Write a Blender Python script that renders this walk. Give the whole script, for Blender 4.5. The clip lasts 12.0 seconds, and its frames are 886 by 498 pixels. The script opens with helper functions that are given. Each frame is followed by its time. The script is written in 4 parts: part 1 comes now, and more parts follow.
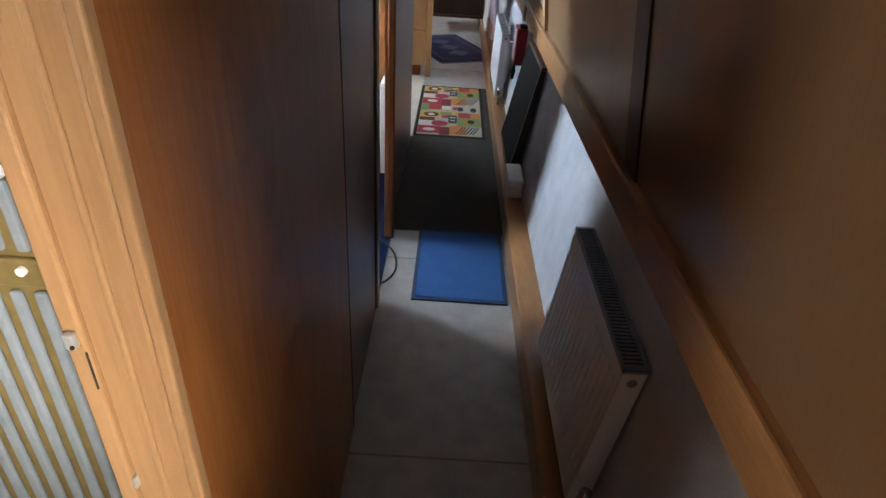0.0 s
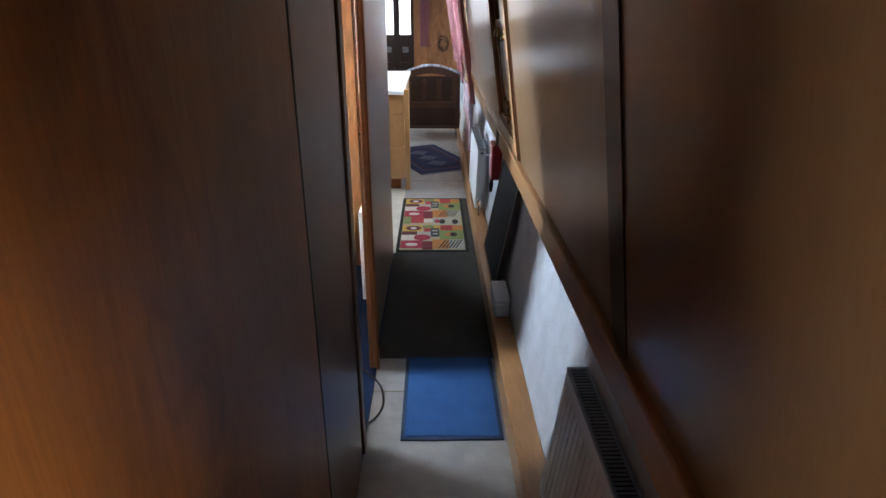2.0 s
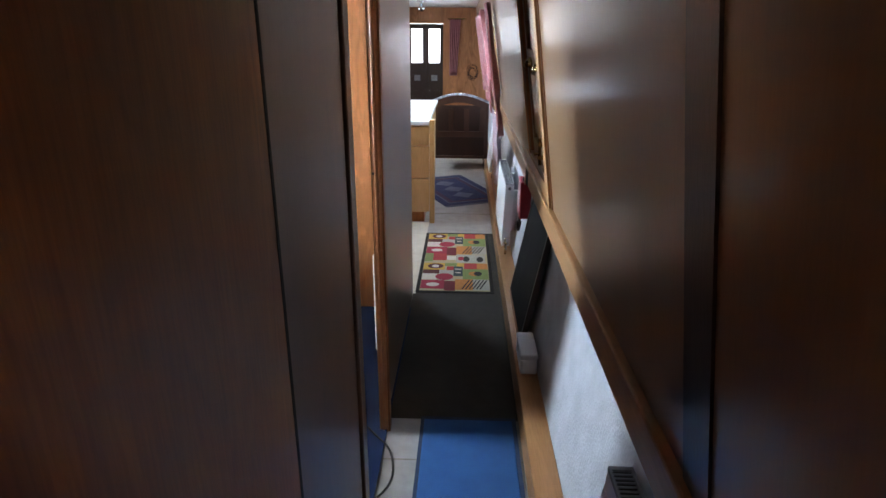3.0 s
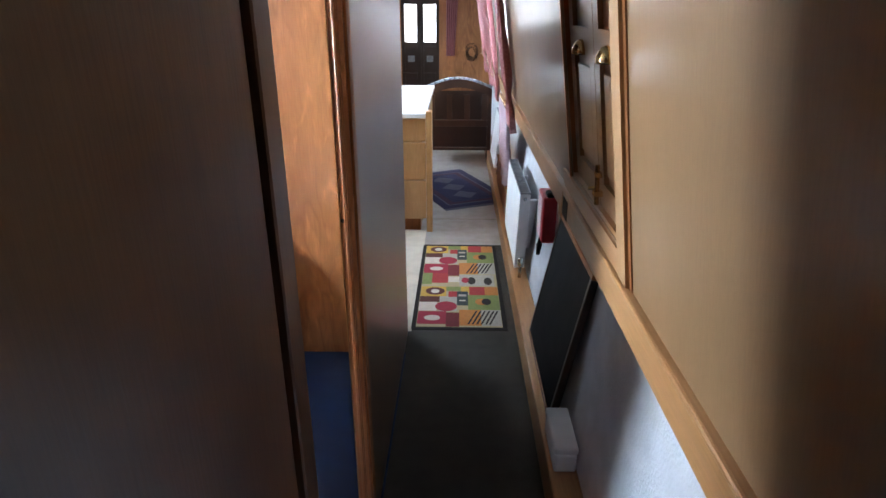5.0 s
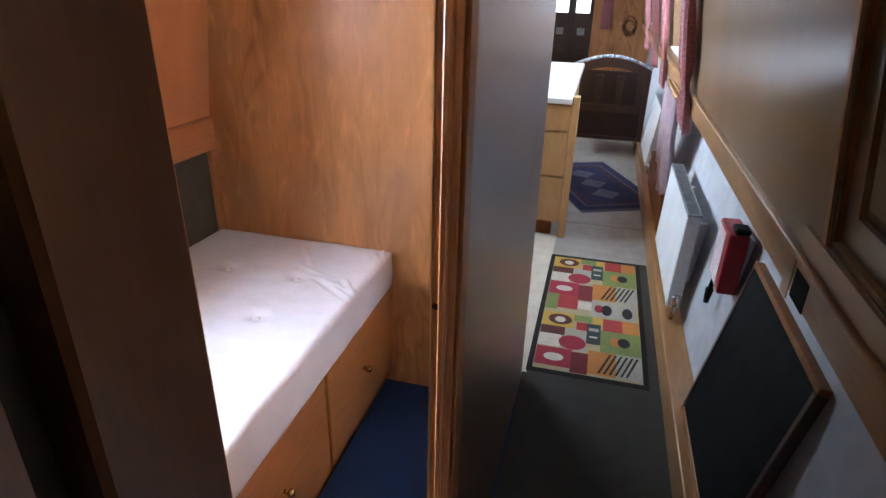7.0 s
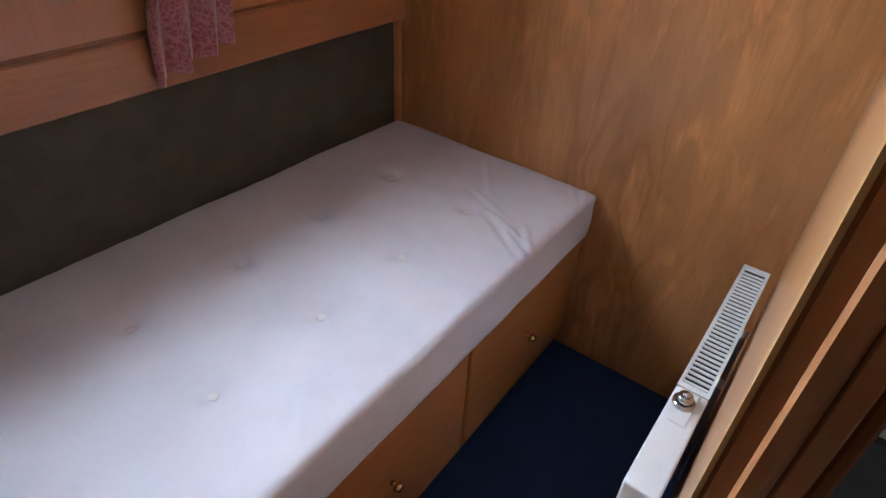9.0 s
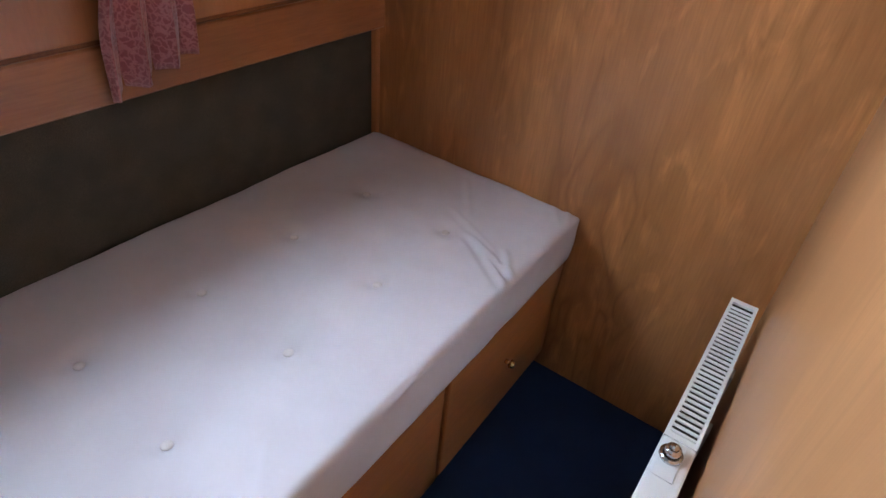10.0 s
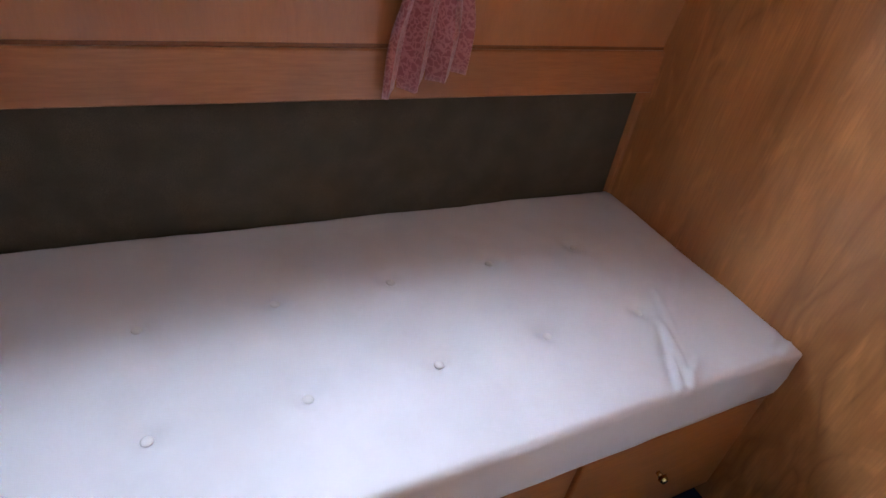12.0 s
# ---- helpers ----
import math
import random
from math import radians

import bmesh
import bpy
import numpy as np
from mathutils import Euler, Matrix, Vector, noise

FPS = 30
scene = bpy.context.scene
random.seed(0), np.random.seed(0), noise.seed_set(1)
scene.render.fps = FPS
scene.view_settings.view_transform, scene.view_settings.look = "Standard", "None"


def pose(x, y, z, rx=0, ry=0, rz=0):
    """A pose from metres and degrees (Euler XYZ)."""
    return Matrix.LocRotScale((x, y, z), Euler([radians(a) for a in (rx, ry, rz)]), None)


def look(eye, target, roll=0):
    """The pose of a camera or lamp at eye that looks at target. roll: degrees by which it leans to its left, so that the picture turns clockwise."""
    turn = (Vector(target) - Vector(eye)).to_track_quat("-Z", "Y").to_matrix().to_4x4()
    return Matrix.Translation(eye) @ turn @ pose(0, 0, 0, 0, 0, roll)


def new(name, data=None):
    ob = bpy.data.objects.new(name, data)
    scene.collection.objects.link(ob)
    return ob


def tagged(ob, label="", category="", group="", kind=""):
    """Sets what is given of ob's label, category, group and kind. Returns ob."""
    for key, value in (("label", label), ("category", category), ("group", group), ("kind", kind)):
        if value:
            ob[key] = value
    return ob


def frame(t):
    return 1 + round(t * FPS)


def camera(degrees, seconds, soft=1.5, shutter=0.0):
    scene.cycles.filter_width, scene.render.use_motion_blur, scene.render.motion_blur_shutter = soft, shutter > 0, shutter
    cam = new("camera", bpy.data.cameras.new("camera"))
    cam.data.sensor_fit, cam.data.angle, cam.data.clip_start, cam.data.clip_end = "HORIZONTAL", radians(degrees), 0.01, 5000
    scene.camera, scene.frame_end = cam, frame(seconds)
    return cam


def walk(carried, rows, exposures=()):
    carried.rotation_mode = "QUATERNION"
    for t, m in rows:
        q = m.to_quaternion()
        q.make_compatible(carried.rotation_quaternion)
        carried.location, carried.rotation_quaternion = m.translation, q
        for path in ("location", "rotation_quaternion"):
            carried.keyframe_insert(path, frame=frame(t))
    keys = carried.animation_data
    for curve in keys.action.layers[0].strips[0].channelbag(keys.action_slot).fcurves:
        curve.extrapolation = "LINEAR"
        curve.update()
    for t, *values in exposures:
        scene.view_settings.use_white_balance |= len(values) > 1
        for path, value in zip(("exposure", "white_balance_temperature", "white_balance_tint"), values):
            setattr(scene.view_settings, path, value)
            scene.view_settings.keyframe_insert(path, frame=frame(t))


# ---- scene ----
cam = camera(73.9, 12.0)
PATH = [
    (0, (0.242, 4.941, 1.506), (0.251, 6.645, 0.459), 3.7),
    (0.5, (0.276, 4.952, 1.509), (0.423, 6.627, 0.426), 4.0),
    (1, (0.296, 4.968, 1.575), (0.504, 6.744, 0.68), 3.8),
    (1.5, (0.281, 4.999, 1.604), (0.443, 6.816, 0.785), 3.4),
    (2, (0.267, 5.087, 1.61), (0.297, 6.934, 0.841), 0.2),
    (2.5, (0.293, 5.240, 1.627), (0.238, 7.112, 0.924), -1.0),
    (3, (0.293, 5.372, 1.606), (0.231, 7.248, 0.916), 0.4),
    (3.2, (0.282, 5.433, 1.619), (0.216, 7.312, 0.936), 0.3),
    (4.8, (0.222, 6.047, 1.584), (0.144, 7.907, 0.854), 0.1),
    (5, (0.241, 6.147, 1.588), (0.192, 7.999, 0.835), 0.0),
    (5.5, (0.244, 6.297, 1.594), (0.236, 8.111, 0.753), -0.4),
    (6, (0.189, 6.506, 1.58), (0.053, 8.334, 0.779), 2.6),
    (6.5, (0.17, 6.643, 1.564), (-0.097, 8.435, 0.718), 1.7),
    (7, (0.155, 6.762, 1.549), (-0.292, 8.521, 0.707), 1.4),
    (7.5, (0.133, 6.941, 1.503), (-0.631, 8.578, 0.646), -0.9),
    (7.7, (0.118, 6.990, 1.477), (-0.749, 8.542, 0.561), -1.0),
    (9.3, (-0.084, 7.292, 1.461), (-0.997, 8.585, 0.238), 3.1),
    (9.5, (-0.099, 7.305, 1.47), (-1.003, 8.624, 0.268), 3.0),
    (10, (-0.108, 7.342, 1.476), (-0.964, 8.675, 0.255), 5.3),
    (10.5, (-0.11, 7.384, 1.48), (-1.088, 8.596, 0.224), 8.3),
    (11, (-0.103, 7.394, 1.464), (-1.262, 8.558, 0.324), 10.3),
    (11.5, (-0.075, 7.365, 1.471), (-1.342, 8.298, 0.236), 8.1),
    (12, (-0.074, 7.386, 1.465), (-1.464, 8.224, 0.301), 9.7),
]
walk(cam, [(t, look(eye, target, roll)) for t, eye, target, roll in PATH],
     ((0, 0.15), (3.0, 0.35), (5.0, 0.5), (6.5, 0.4), (7.5, 0.2), (9.3, -0.68), (10.5, -0.6), (12, -0.38)))

# ---- light ----
world = bpy.data.worlds.new("sky")
scene.world = world
world.use_nodes = True
_n, _l = world.node_tree.nodes, world.node_tree.links
sky = _n.new("ShaderNodeTexSky")
sky.sky_type, sky.sun_disc = "NISHITA", False
sky.sun_elevation, sky.sun_rotation = radians(42), radians(-75)
_n["Background"].inputs["Strength"].default_value = 0.12
_l.new(sky.outputs[0], _n["Background"].inputs["Color"])

sun = new("sun", bpy.data.lights.new("sun", "SUN"))
sun.data.energy, sun.data.angle, sun.data.color = 0.5, radians(20), (1.0, 0.95, 0.88)
sun.matrix_world = look((-6, 8, 7), (0, 7, 0))


def window_light(name, centre, target, w, h, power, colour=(0.72, 0.85, 1.0)):
    """Area lamp that stands in for skylight at a window opening."""
    d = bpy.data.lights.new(name, "AREA")
    d.shape, d.size, d.size_y, d.energy, d.color = "RECTANGLE", w, h, power, colour
    ob = new(name, d)
    ob.matrix_world = look(centre, target)
    return ob


window_light("bedroom_window_light", (-1.45, 7.62, 1.47), (-0.3, 8.0, 1.15), 0.46, 0.54, 70, (0.68, 0.83, 1.0))
window_light("bedroom_high_sky_light", (-1.72, 7.62, 2.45), (-0.72, 7.80, 0.66), 1.8, 0.3, 95, (0.68, 0.83, 1.0))
window_light("bathroom_window_light", (-1.59, 4.95, 1.46), (0.0, 5.15, 1.0), 0.6, 0.44, 7.5, (1.0, 0.94, 0.84))
# Added lamp at an unseen window; narrow spread lights only the near walls.
window_light("corridor_added_light", (1.15, 3.82, 1.62), (0.0, 5.22, 1.15), 0.36, 0.36, 8, (1.0, 0.95, 0.86)).data.spread = radians(48)
window_light("galley_window_light", (-1.27, 10.5, 1.48), (0.2, 10.4, 0.8), 1.0, 0.46, 46, (0.64, 0.81, 1.0))
window_light("galley_side_light", (0.72, 10.5, 1.46), (-0.4, 10.4, 0.8), 0.9, 0.44, 17, (0.64, 0.81, 1.0))
window_light("saloon_window_light", (-1.14, 13.2, 1.48), (0.2, 13.2, 0.6), 1.1, 0.46, 40, (0.66, 0.82, 1.0))
window_light("saloon_side_light", (0.72, 12.9, 1.46), (-0.4, 12.9, 0.6), 0.9, 0.44, 17, (0.66, 0.82, 1.0))

# ---- materials ----


def nodes(name, rough=0.5, metal=0.0):
    m = bpy.data.materials.new(name)
    m.use_nodes = True
    b = m.node_tree.nodes["Principled BSDF"]
    b.inputs["Roughness"].default_value, b.inputs["Metallic"].default_value = rough, metal
    return m, m.node_tree.nodes, m.node_tree.links, b


def mixed(n, l, fac, a, b):
    x = n.new("ShaderNodeMix")
    x.data_type = "RGBA"
    for k, v in ((6, a), (7, b)):
        if isinstance(v, tuple):
            x.inputs[k].default_value = (*v, 1)
        else:
            l.new(v, x.inputs[k])
    if isinstance(fac, float):
        x.inputs[0].default_value = fac
    else:
        l.new(fac, x.inputs[0])
    return x.outputs[2]


def coords(n, l, scale, turn=(0, 0, 0)):
    g, mp = n.new("ShaderNodeNewGeometry"), n.new("ShaderNodeMapping")
    mp.inputs["Scale"].default_value = scale
    mp.inputs["Rotation"].default_value = [radians(a) for a in turn]
    l.new(g.outputs["Position"], mp.inputs["Vector"])
    return mp.outputs[0]


def fbm(n, l, vec, scale, detail=4.0, lo=0.35, hi=0.65, dist=0.0):
    t, r = n.new("ShaderNodeTexNoise"), n.new("ShaderNodeMapRange")
    t.inputs["Scale"].default_value, t.inputs["Detail"].default_value, t.inputs["Distortion"].default_value = scale, detail, dist
    l.new(vec, t.inputs["Vector"])
    r.inputs["From Min"].default_value, r.inputs["From Max"].default_value = lo, hi
    l.new(t.outputs["Fac"], r.inputs["Value"])
    return r.outputs["Result"]


def bumped(n, l, b, height, strength, distance):
    u = n.new("ShaderNodeBump")
    u.inputs["Strength"].default_value, u.inputs["Distance"].default_value = strength, distance
    l.new(height, u.inputs["Height"])
    l.new(u.outputs[0], b.inputs["Normal"])


def veneer(name, light, dark, along="z", rough=0.32, figure=0.6, coat=0.25, grain=0.3, flame=0.0, relief=0.12, streaks=0.2):
    """Varnished wood: fine pores along the grain, cathedral figure, broad cloudy tone."""
    m, n, l, b = nodes(name, rough)

    def drawn(k):
        return coords(n, l, {"x": (k, 1, 1), "y": (1, k, 1), "z": (1, 1, k)}[along])

    def calc(op, a, v):
        w = n.new("ShaderNodeMath")
        w.operation = op
        l.new(a, w.inputs[0])
        if isinstance(v, float):
            w.inputs[1].default_value = v
        else:
            l.new(v, w.inputs[1])
        return w.outputs[0]
    pores = fbm(n, l, drawn(0.06), 190, 3, 0.38, 0.66)
    cloud = fbm(n, l, drawn(0.16), 5.0, 3, 0.3, 0.7, 0.6)
    streak = fbm(n, l, drawn(0.05), 34, 4, 0.28, 0.74)
    g = n.new("ShaderNodeTexNoise")
    g.inputs["Scale"].default_value, g.inputs["Detail"].default_value, g.inputs["Distortion"].default_value = 6.5, 2.2, 0.7
    l.new(drawn(0.24), g.inputs["Vector"])
    ring = calc("POWER", calc("PINGPONG", calc("MULTIPLY", g.outputs["Fac"], 13.0), 1.0), 1.7)
    ring = calc("MULTIPLY", ring, fbm(n, l, drawn(0.16), 4.2, 2, 0.38, 0.58))
    mid = tuple((p + q) / 2 for p, q in zip(light, dark))
    c = mixed(n, l, cloud, mid, light)
    c = mixed(n, l, calc("MULTIPLY", streak, streaks), c, mid)
    c = mixed(n, l, calc("MULTIPLY", ring, figure), c, tuple(0.4 * p + 0.6 * q for p, q in zip(mid, dark)))
    if flame:
        tips = fbm(n, l, drawn(0.30), 15.0, 3, 0.54, 0.70, 1.1)
        c = mixed(n, l, calc("MULTIPLY", tips, flame), c, tuple(min(0.8, 1.35 * p) for p in light))
    c = mixed(n, l, calc("MULTIPLY", pores, grain), c, dark)
    l.new(c, b.inputs["Base Color"])
    b.inputs["Coat Weight"].default_value, b.inputs["Coat Roughness"].default_value = coat, 0.16
    if relief:
        bumped(n, l, b, pores, relief, 0.0006)
    return m


def mottled(name, a, c, rough=0.6, scale=30.0, bump=0.1, depth=0.001, metal=0.0, fine=320.0):
    m, n, l, b = nodes(name, rough, metal)
    v = coords(n, l, (1, 1, 1))
    l.new(mixed(n, l, fbm(n, l, v, scale, 4), a, c), b.inputs["Base Color"])
    if bump:
        bumped(n, l, b, fbm(n, l, v, fine, 2, 0.3, 0.7), bump, depth)
    return m


def carpet(name, a, c, fine=700.0, depth=0.004):
    m, n, l, b = nodes(name, 0.95)
    v = coords(n, l, (1, 1, 1))
    tuft = fbm(n, l, v, fine, 2, 0.3, 0.7)
    tone = mixed(n, l, fbm(n, l, v, 14, 4), a, c)
    l.new(mixed(n, l, tuft, tuple(x * 0.55 for x in a), tone), b.inputs["Base Color"])
    bumped(n, l, b, tuft, 0.7, depth)
    return m


def damask(name, a, c):
    """Satin curtain cloth with a woven leaf figure."""
    m, n, l, b = nodes(name, 0.45)
    v = n.new("ShaderNodeTexVoronoi")
    v.feature = "DISTANCE_TO_EDGE"
    v.inputs["Scale"].default_value = 64
    wob = n.new("ShaderNodeTexNoise")
    wob.inputs["Scale"].default_value = 60
    l.new(coords(n, l, (1, 1, 1)), wob.inputs["Vector"])
    vm = n.new("ShaderNodeVectorMath")
    vm.operation = "MULTIPLY_ADD"
    vm.inputs[1].default_value = (0.03, 0.03, 0.03)
    l.new(wob.outputs["Color"], vm.inputs[0])
    l.new(coords(n, l, (1, 1, 1)), vm.inputs[2])
    l.new(vm.outputs[0], v.inputs["Vector"])
    r = n.new("ShaderNodeMapRange")
    r.inputs["From Min"].default_value, r.inputs["From Max"].default_value = 0.06, 0.16
    l.new(v.outputs["Distance"], r.inputs["Value"])
    l.new(mixed(n, l, r.outputs[0], c, a), b.inputs["Base Color"])
    b.inputs["Sheen Weight"].default_value = 0.3
    bumped(n, l, b, r.outputs[0], 0.25, 0.001)
    return m


def glass(name):
    m, n, l, b = nodes(name, 0.02)
    b.inputs["Transmission Weight"].default_value, b.inputs["IOR"].default_value = 1.0, 1.45
    return m


OAK = veneer("oak_veneer", (0.52, 0.228, 0.083), (0.18, 0.062, 0.018), figure=0.9, grain=0.22, flame=0.45)
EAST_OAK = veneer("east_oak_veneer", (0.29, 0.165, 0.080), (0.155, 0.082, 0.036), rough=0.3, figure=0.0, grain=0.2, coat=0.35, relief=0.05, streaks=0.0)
OAK_SMOOTH = veneer("smooth_oak_veneer", (0.51, 0.215, 0.092), (0.26, 0.095, 0.038), figure=0.25, grain=0.12)
# Dark oak; on the near partition its darkening stands in for shade.
OAK_DARK_AND_SHADED = veneer("dark_and_shaded_oak", (0.33, 0.118, 0.030), (0.105, 0.034, 0.009), rough=0.42, coat=0.03)
OAK_DARK_AND_SHADED.node_tree.nodes["Principled BSDF"].inputs["Specular IOR Level"].default_value = 0.22
# Corridor oak darkened in colour, so the second panel carries its shade.
SHADED_OAK = veneer("shaded_oak_veneer", (0.115, 0.045, 0.016), (0.04, 0.014, 0.005), rough=0.36, coat=0.05)
DRAWER_OAK = veneer("drawer_oak", (0.54, 0.205, 0.062), (0.22, 0.070, 0.019), "y", 0.35, 0.4)
HATCH_OAK = veneer("hatch_oak", (0.30, 0.145, 0.055), (0.12, 0.048, 0.015), "z", 0.33, 0.3)
CABIN_OAK = veneer("cabin_oak_veneer", (0.42, 0.20, 0.088), (0.21, 0.09, 0.036), figure=0.4, grain=0.15, relief=0.05)
OAK_TRIM = veneer("oak_trim", (0.47, 0.24, 0.095), (0.21, 0.09, 0.03), "y", 0.35, 0.3)
WEST_RAIL = veneer("west_rail_oak", (0.44, 0.175, 0.072), (0.20, 0.07, 0.026), "y", 0.35, 0.25)
OAK_POST = veneer("oak_post", (0.54, 0.225, 0.086), (0.25, 0.088, 0.028), "z", 0.42, 0.25, coat=0.05)
OAK_ACROSS = veneer("oak_across", (0.50, 0.25, 0.09), (0.2, 0.08, 0.023), "x", 0.35, 0.3)
PINE = veneer("pine_unit", (0.60, 0.36, 0.15), (0.33, 0.16, 0.055), "z", 0.4, 0.35)
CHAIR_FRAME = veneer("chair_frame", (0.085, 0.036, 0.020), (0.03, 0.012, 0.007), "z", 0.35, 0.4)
MAHOGANY = veneer("mahogany", (0.045, 0.017, 0.010), (0.014, 0.006, 0.004), "z", 0.35, 0.4)
RED_INSET = veneer("red_inset", (0.27, 0.10, 0.032), (0.12, 0.036, 0.010), "z", 0.35, 0.4)
LINING = mottled("hull_lining", (0.50, 0.51, 0.54), (0.42, 0.43, 0.46), 0.8, 9, 0.35, 0.002, fine=90)
OLIVE = carpet("olive_lining", (0.115, 0.101, 0.076), (0.072, 0.064, 0.049), 500, 0.002)
VINYL = mottled("vinyl_floor", (0.36, 0.35, 0.33), (0.29, 0.28, 0.26), 0.42, 12, 0.08, 0.0008)
CREAM_VINYL = mottled("cream_vinyl", (0.66, 0.62, 0.52), (0.58, 0.54, 0.45), 0.45, 12, 0.08, 0.0008)
SEAM = mottled("floor_seam", (0.25, 0.22, 0.17), (0.18, 0.16, 0.12), 0.6)
RUNNER = carpet("grey_runner", (0.066, 0.060, 0.050), (0.046, 0.042, 0.035), 650, 0.002)
BLUE_CARPET = carpet("blue_carpet", (0.007, 0.038, 0.135), (0.005, 0.028, 0.10))
BLUE_MAT = carpet("blue_mat", (0.035, 0.15, 0.42), (0.028, 0.12, 0.35), 600, 0.003)
MAT_EDGE = mottled("rubber_edge", (0.012, 0.03, 0.075), (0.02, 0.04, 0.09), 0.7)
BLACK = mottled("black_binding", (0.010, 0.009, 0.009), (0.022, 0.020, 0.019), 0.75)
WHITE = mottled("white_enamel", (0.80, 0.82, 0.84), (0.74, 0.76, 0.79), 0.42, 8, 0.03, 0.0004)
GREY_METAL = mottled("grey_grille", (0.22, 0.23, 0.25), (0.16, 0.17, 0.19), 0.4, 20)
# Near-black for joints; in holes, grooves and grilles it is painted shade.
JOINT_AND_SHADE = mottled("joint_and_shade_black", (0.012, 0.010, 0.008), (0.02, 0.016, 0.012), 0.9)
CHROME = mottled("chrome", (0.75, 0.76, 0.78), (0.62, 0.63, 0.65), 0.18, 30, 0.0, metal=1.0)
BRASS = mottled("brass", (0.78, 0.60, 0.30), (0.62, 0.45, 0.20), 0.22, 60, 0.05, 0.0004, metal=1.0)
SHEET = mottled("cotton_sheet", (0.68, 0.67, 0.745), (0.62, 0.61, 0.68), 0.85, 6, 0.25, 0.0008, fine=900)
BUTTON = mottled("button_cloth", (0.72, 0.70, 0.73), (0.66, 0.64, 0.67), 0.8)
PINK = damask("pink_damask", (0.29, 0.075, 0.088), (0.44, 0.175, 0.185))
LILAC = mottled("lilac_cloth", (0.40, 0.30, 0.34), (0.33, 0.24, 0.28), 0.9, 20, 0.3, 0.001)
WORKTOP = mottled("white_worktop", (0.80, 0.80, 0.80), (0.72, 0.72, 0.73), 0.3, 40)
CEILING = mottled("white_ceiling", (0.78, 0.77, 0.75), (0.72, 0.71, 0.69), 0.6, 5)
RED = mottled("red_plastic", (0.42, 0.018, 0.030), (0.34, 0.012, 0.022), 0.35, 20)
PAPER = mottled("white_label", (0.75, 0.55, 0.58), (0.78, 0.70, 0.70), 0.6, 40)
BOARD = mottled("dark_board", (0.007, 0.007, 0.008), (0.012, 0.012, 0.012), 0.7, 10)
BOARD.node_tree.nodes["Principled BSDF"].inputs["Specular IOR Level"].default_value = 0.06
BLACK.node_tree.nodes["Principled BSDF"].inputs["Specular IOR Level"].default_value = 0.2
PALE_BLUE = mottled("pale_blue_cloth", (0.42, 0.47, 0.55), (0.34, 0.39, 0.47), 0.8, 30)
GLOSS_OAK = mottled("gloss_oak", (0.088, 0.043, 0.021), (0.070, 0.033, 0.016), 0.3, 3.0, 0.0)
GLOSS_OAK.node_tree.nodes["Principled BSDF"].inputs["Coat Weight"].default_value = 0.35
GLOSS_OAK.node_tree.nodes["Principled BSDF"].inputs["Coat Roughness"].default_value = 0.22
GLASS = glass("window_glass")
ALU = mottled("aluminium", (0.72, 0.72, 0.70), (0.62, 0.62, 0.60), 0.35, 20, metal=0.7)
OLIVE_PAINT = mottled("olive_paint", (0.22, 0.155, 0.05), (0.17, 0.12, 0.038), 0.6)
PALE_OAK = veneer("pale_oak_frame", (0.43, 0.245, 0.115), (0.24, 0.12, 0.05), "z", 0.45, 0.2, coat=0.05)
WATER = mottled("canal_water", (0.05, 0.06, 0.05), (0.08, 0.09, 0.07), 0.15, 2)
CABLE = mottled("black_cable", (0.012, 0.012, 0.012), (0.02, 0.02, 0.02), 0.5)

# ---- building helpers ----


def box(bm, x0, x1, y0, y1, z0, z1, lean=None):
    """A box; lean maps z to a shift of x."""
    f = lean or (lambda z: 0.0)
    v = [bm.verts.new((x + f(z), y, z)) for z in (z0, z1) for x, y in ((x0, y0), (x1, y0), (x1, y1), (x0, y1))]
    for q in ((3, 2, 1, 0), (4, 5, 6, 7), (0, 1, 5, 4), (1, 2, 6, 5), (2, 3, 7, 6), (3, 0, 4, 7)):
        bm.faces.new([v[i] for i in q])
    return v


def boxes(*dims, bevel=0.0, lean=None, segments=1):
    bm = bmesh.new()
    for d in dims:
        box(bm, *d, lean=lean)
    if bevel:
        bmesh.ops.bevel(bm, geom=bm.edges[:], offset=bevel, segments=segments, profile=0.5, affect="EDGES", clamp_overlap=True)
    return bm


def cyl(bm, a, b, r0, r1=None, n=12):
    a, b = Vector(a), Vector(b)
    r1 = r0 if r1 is None else r1
    q = (b - a).to_track_quat("Z", "Y")
    rings = [[bm.verts.new(p + q @ Vector((r * math.cos(2 * math.pi * i / n), r * math.sin(2 * math.pi * i / n), 0))) for i in range(n)]
             for p, r in ((a, r0), (b, r1))]
    for i in range(n):
        j = (i + 1) % n
        bm.faces.new((rings[0][i], rings[0][j], rings[1][j], rings[1][i]))
    bm.faces.new(rings[0][::-1])
    bm.faces.new(rings[1])


def rods(*ends, r=0.01, n=12):
    bm = bmesh.new()
    for a, b in ends:
        cyl(bm, a, b, r, n=n)
    return bm


def taper(y):
    """Slant of the hull's west side along the boat, shaped to fit the camera's view."""
    return 0.052 * (y - 8.652)


def mesh_of(name, bm, material, smooth=False):
    me = bpy.data.meshes.new(name)
    if name not in ("mattress", "button"):
        for v in bm.verts:
            if -3.0 < v.co.x < -1.0:
                v.co.x += taper(v.co.y)
    bmesh.ops.recalc_face_normals(bm, faces=bm.faces[:])
    bm.to_mesh(me)
    bm.free()
    me.materials.append(material)
    if smooth:
        for p in me.polygons:
            p.use_smooth = True
    return me


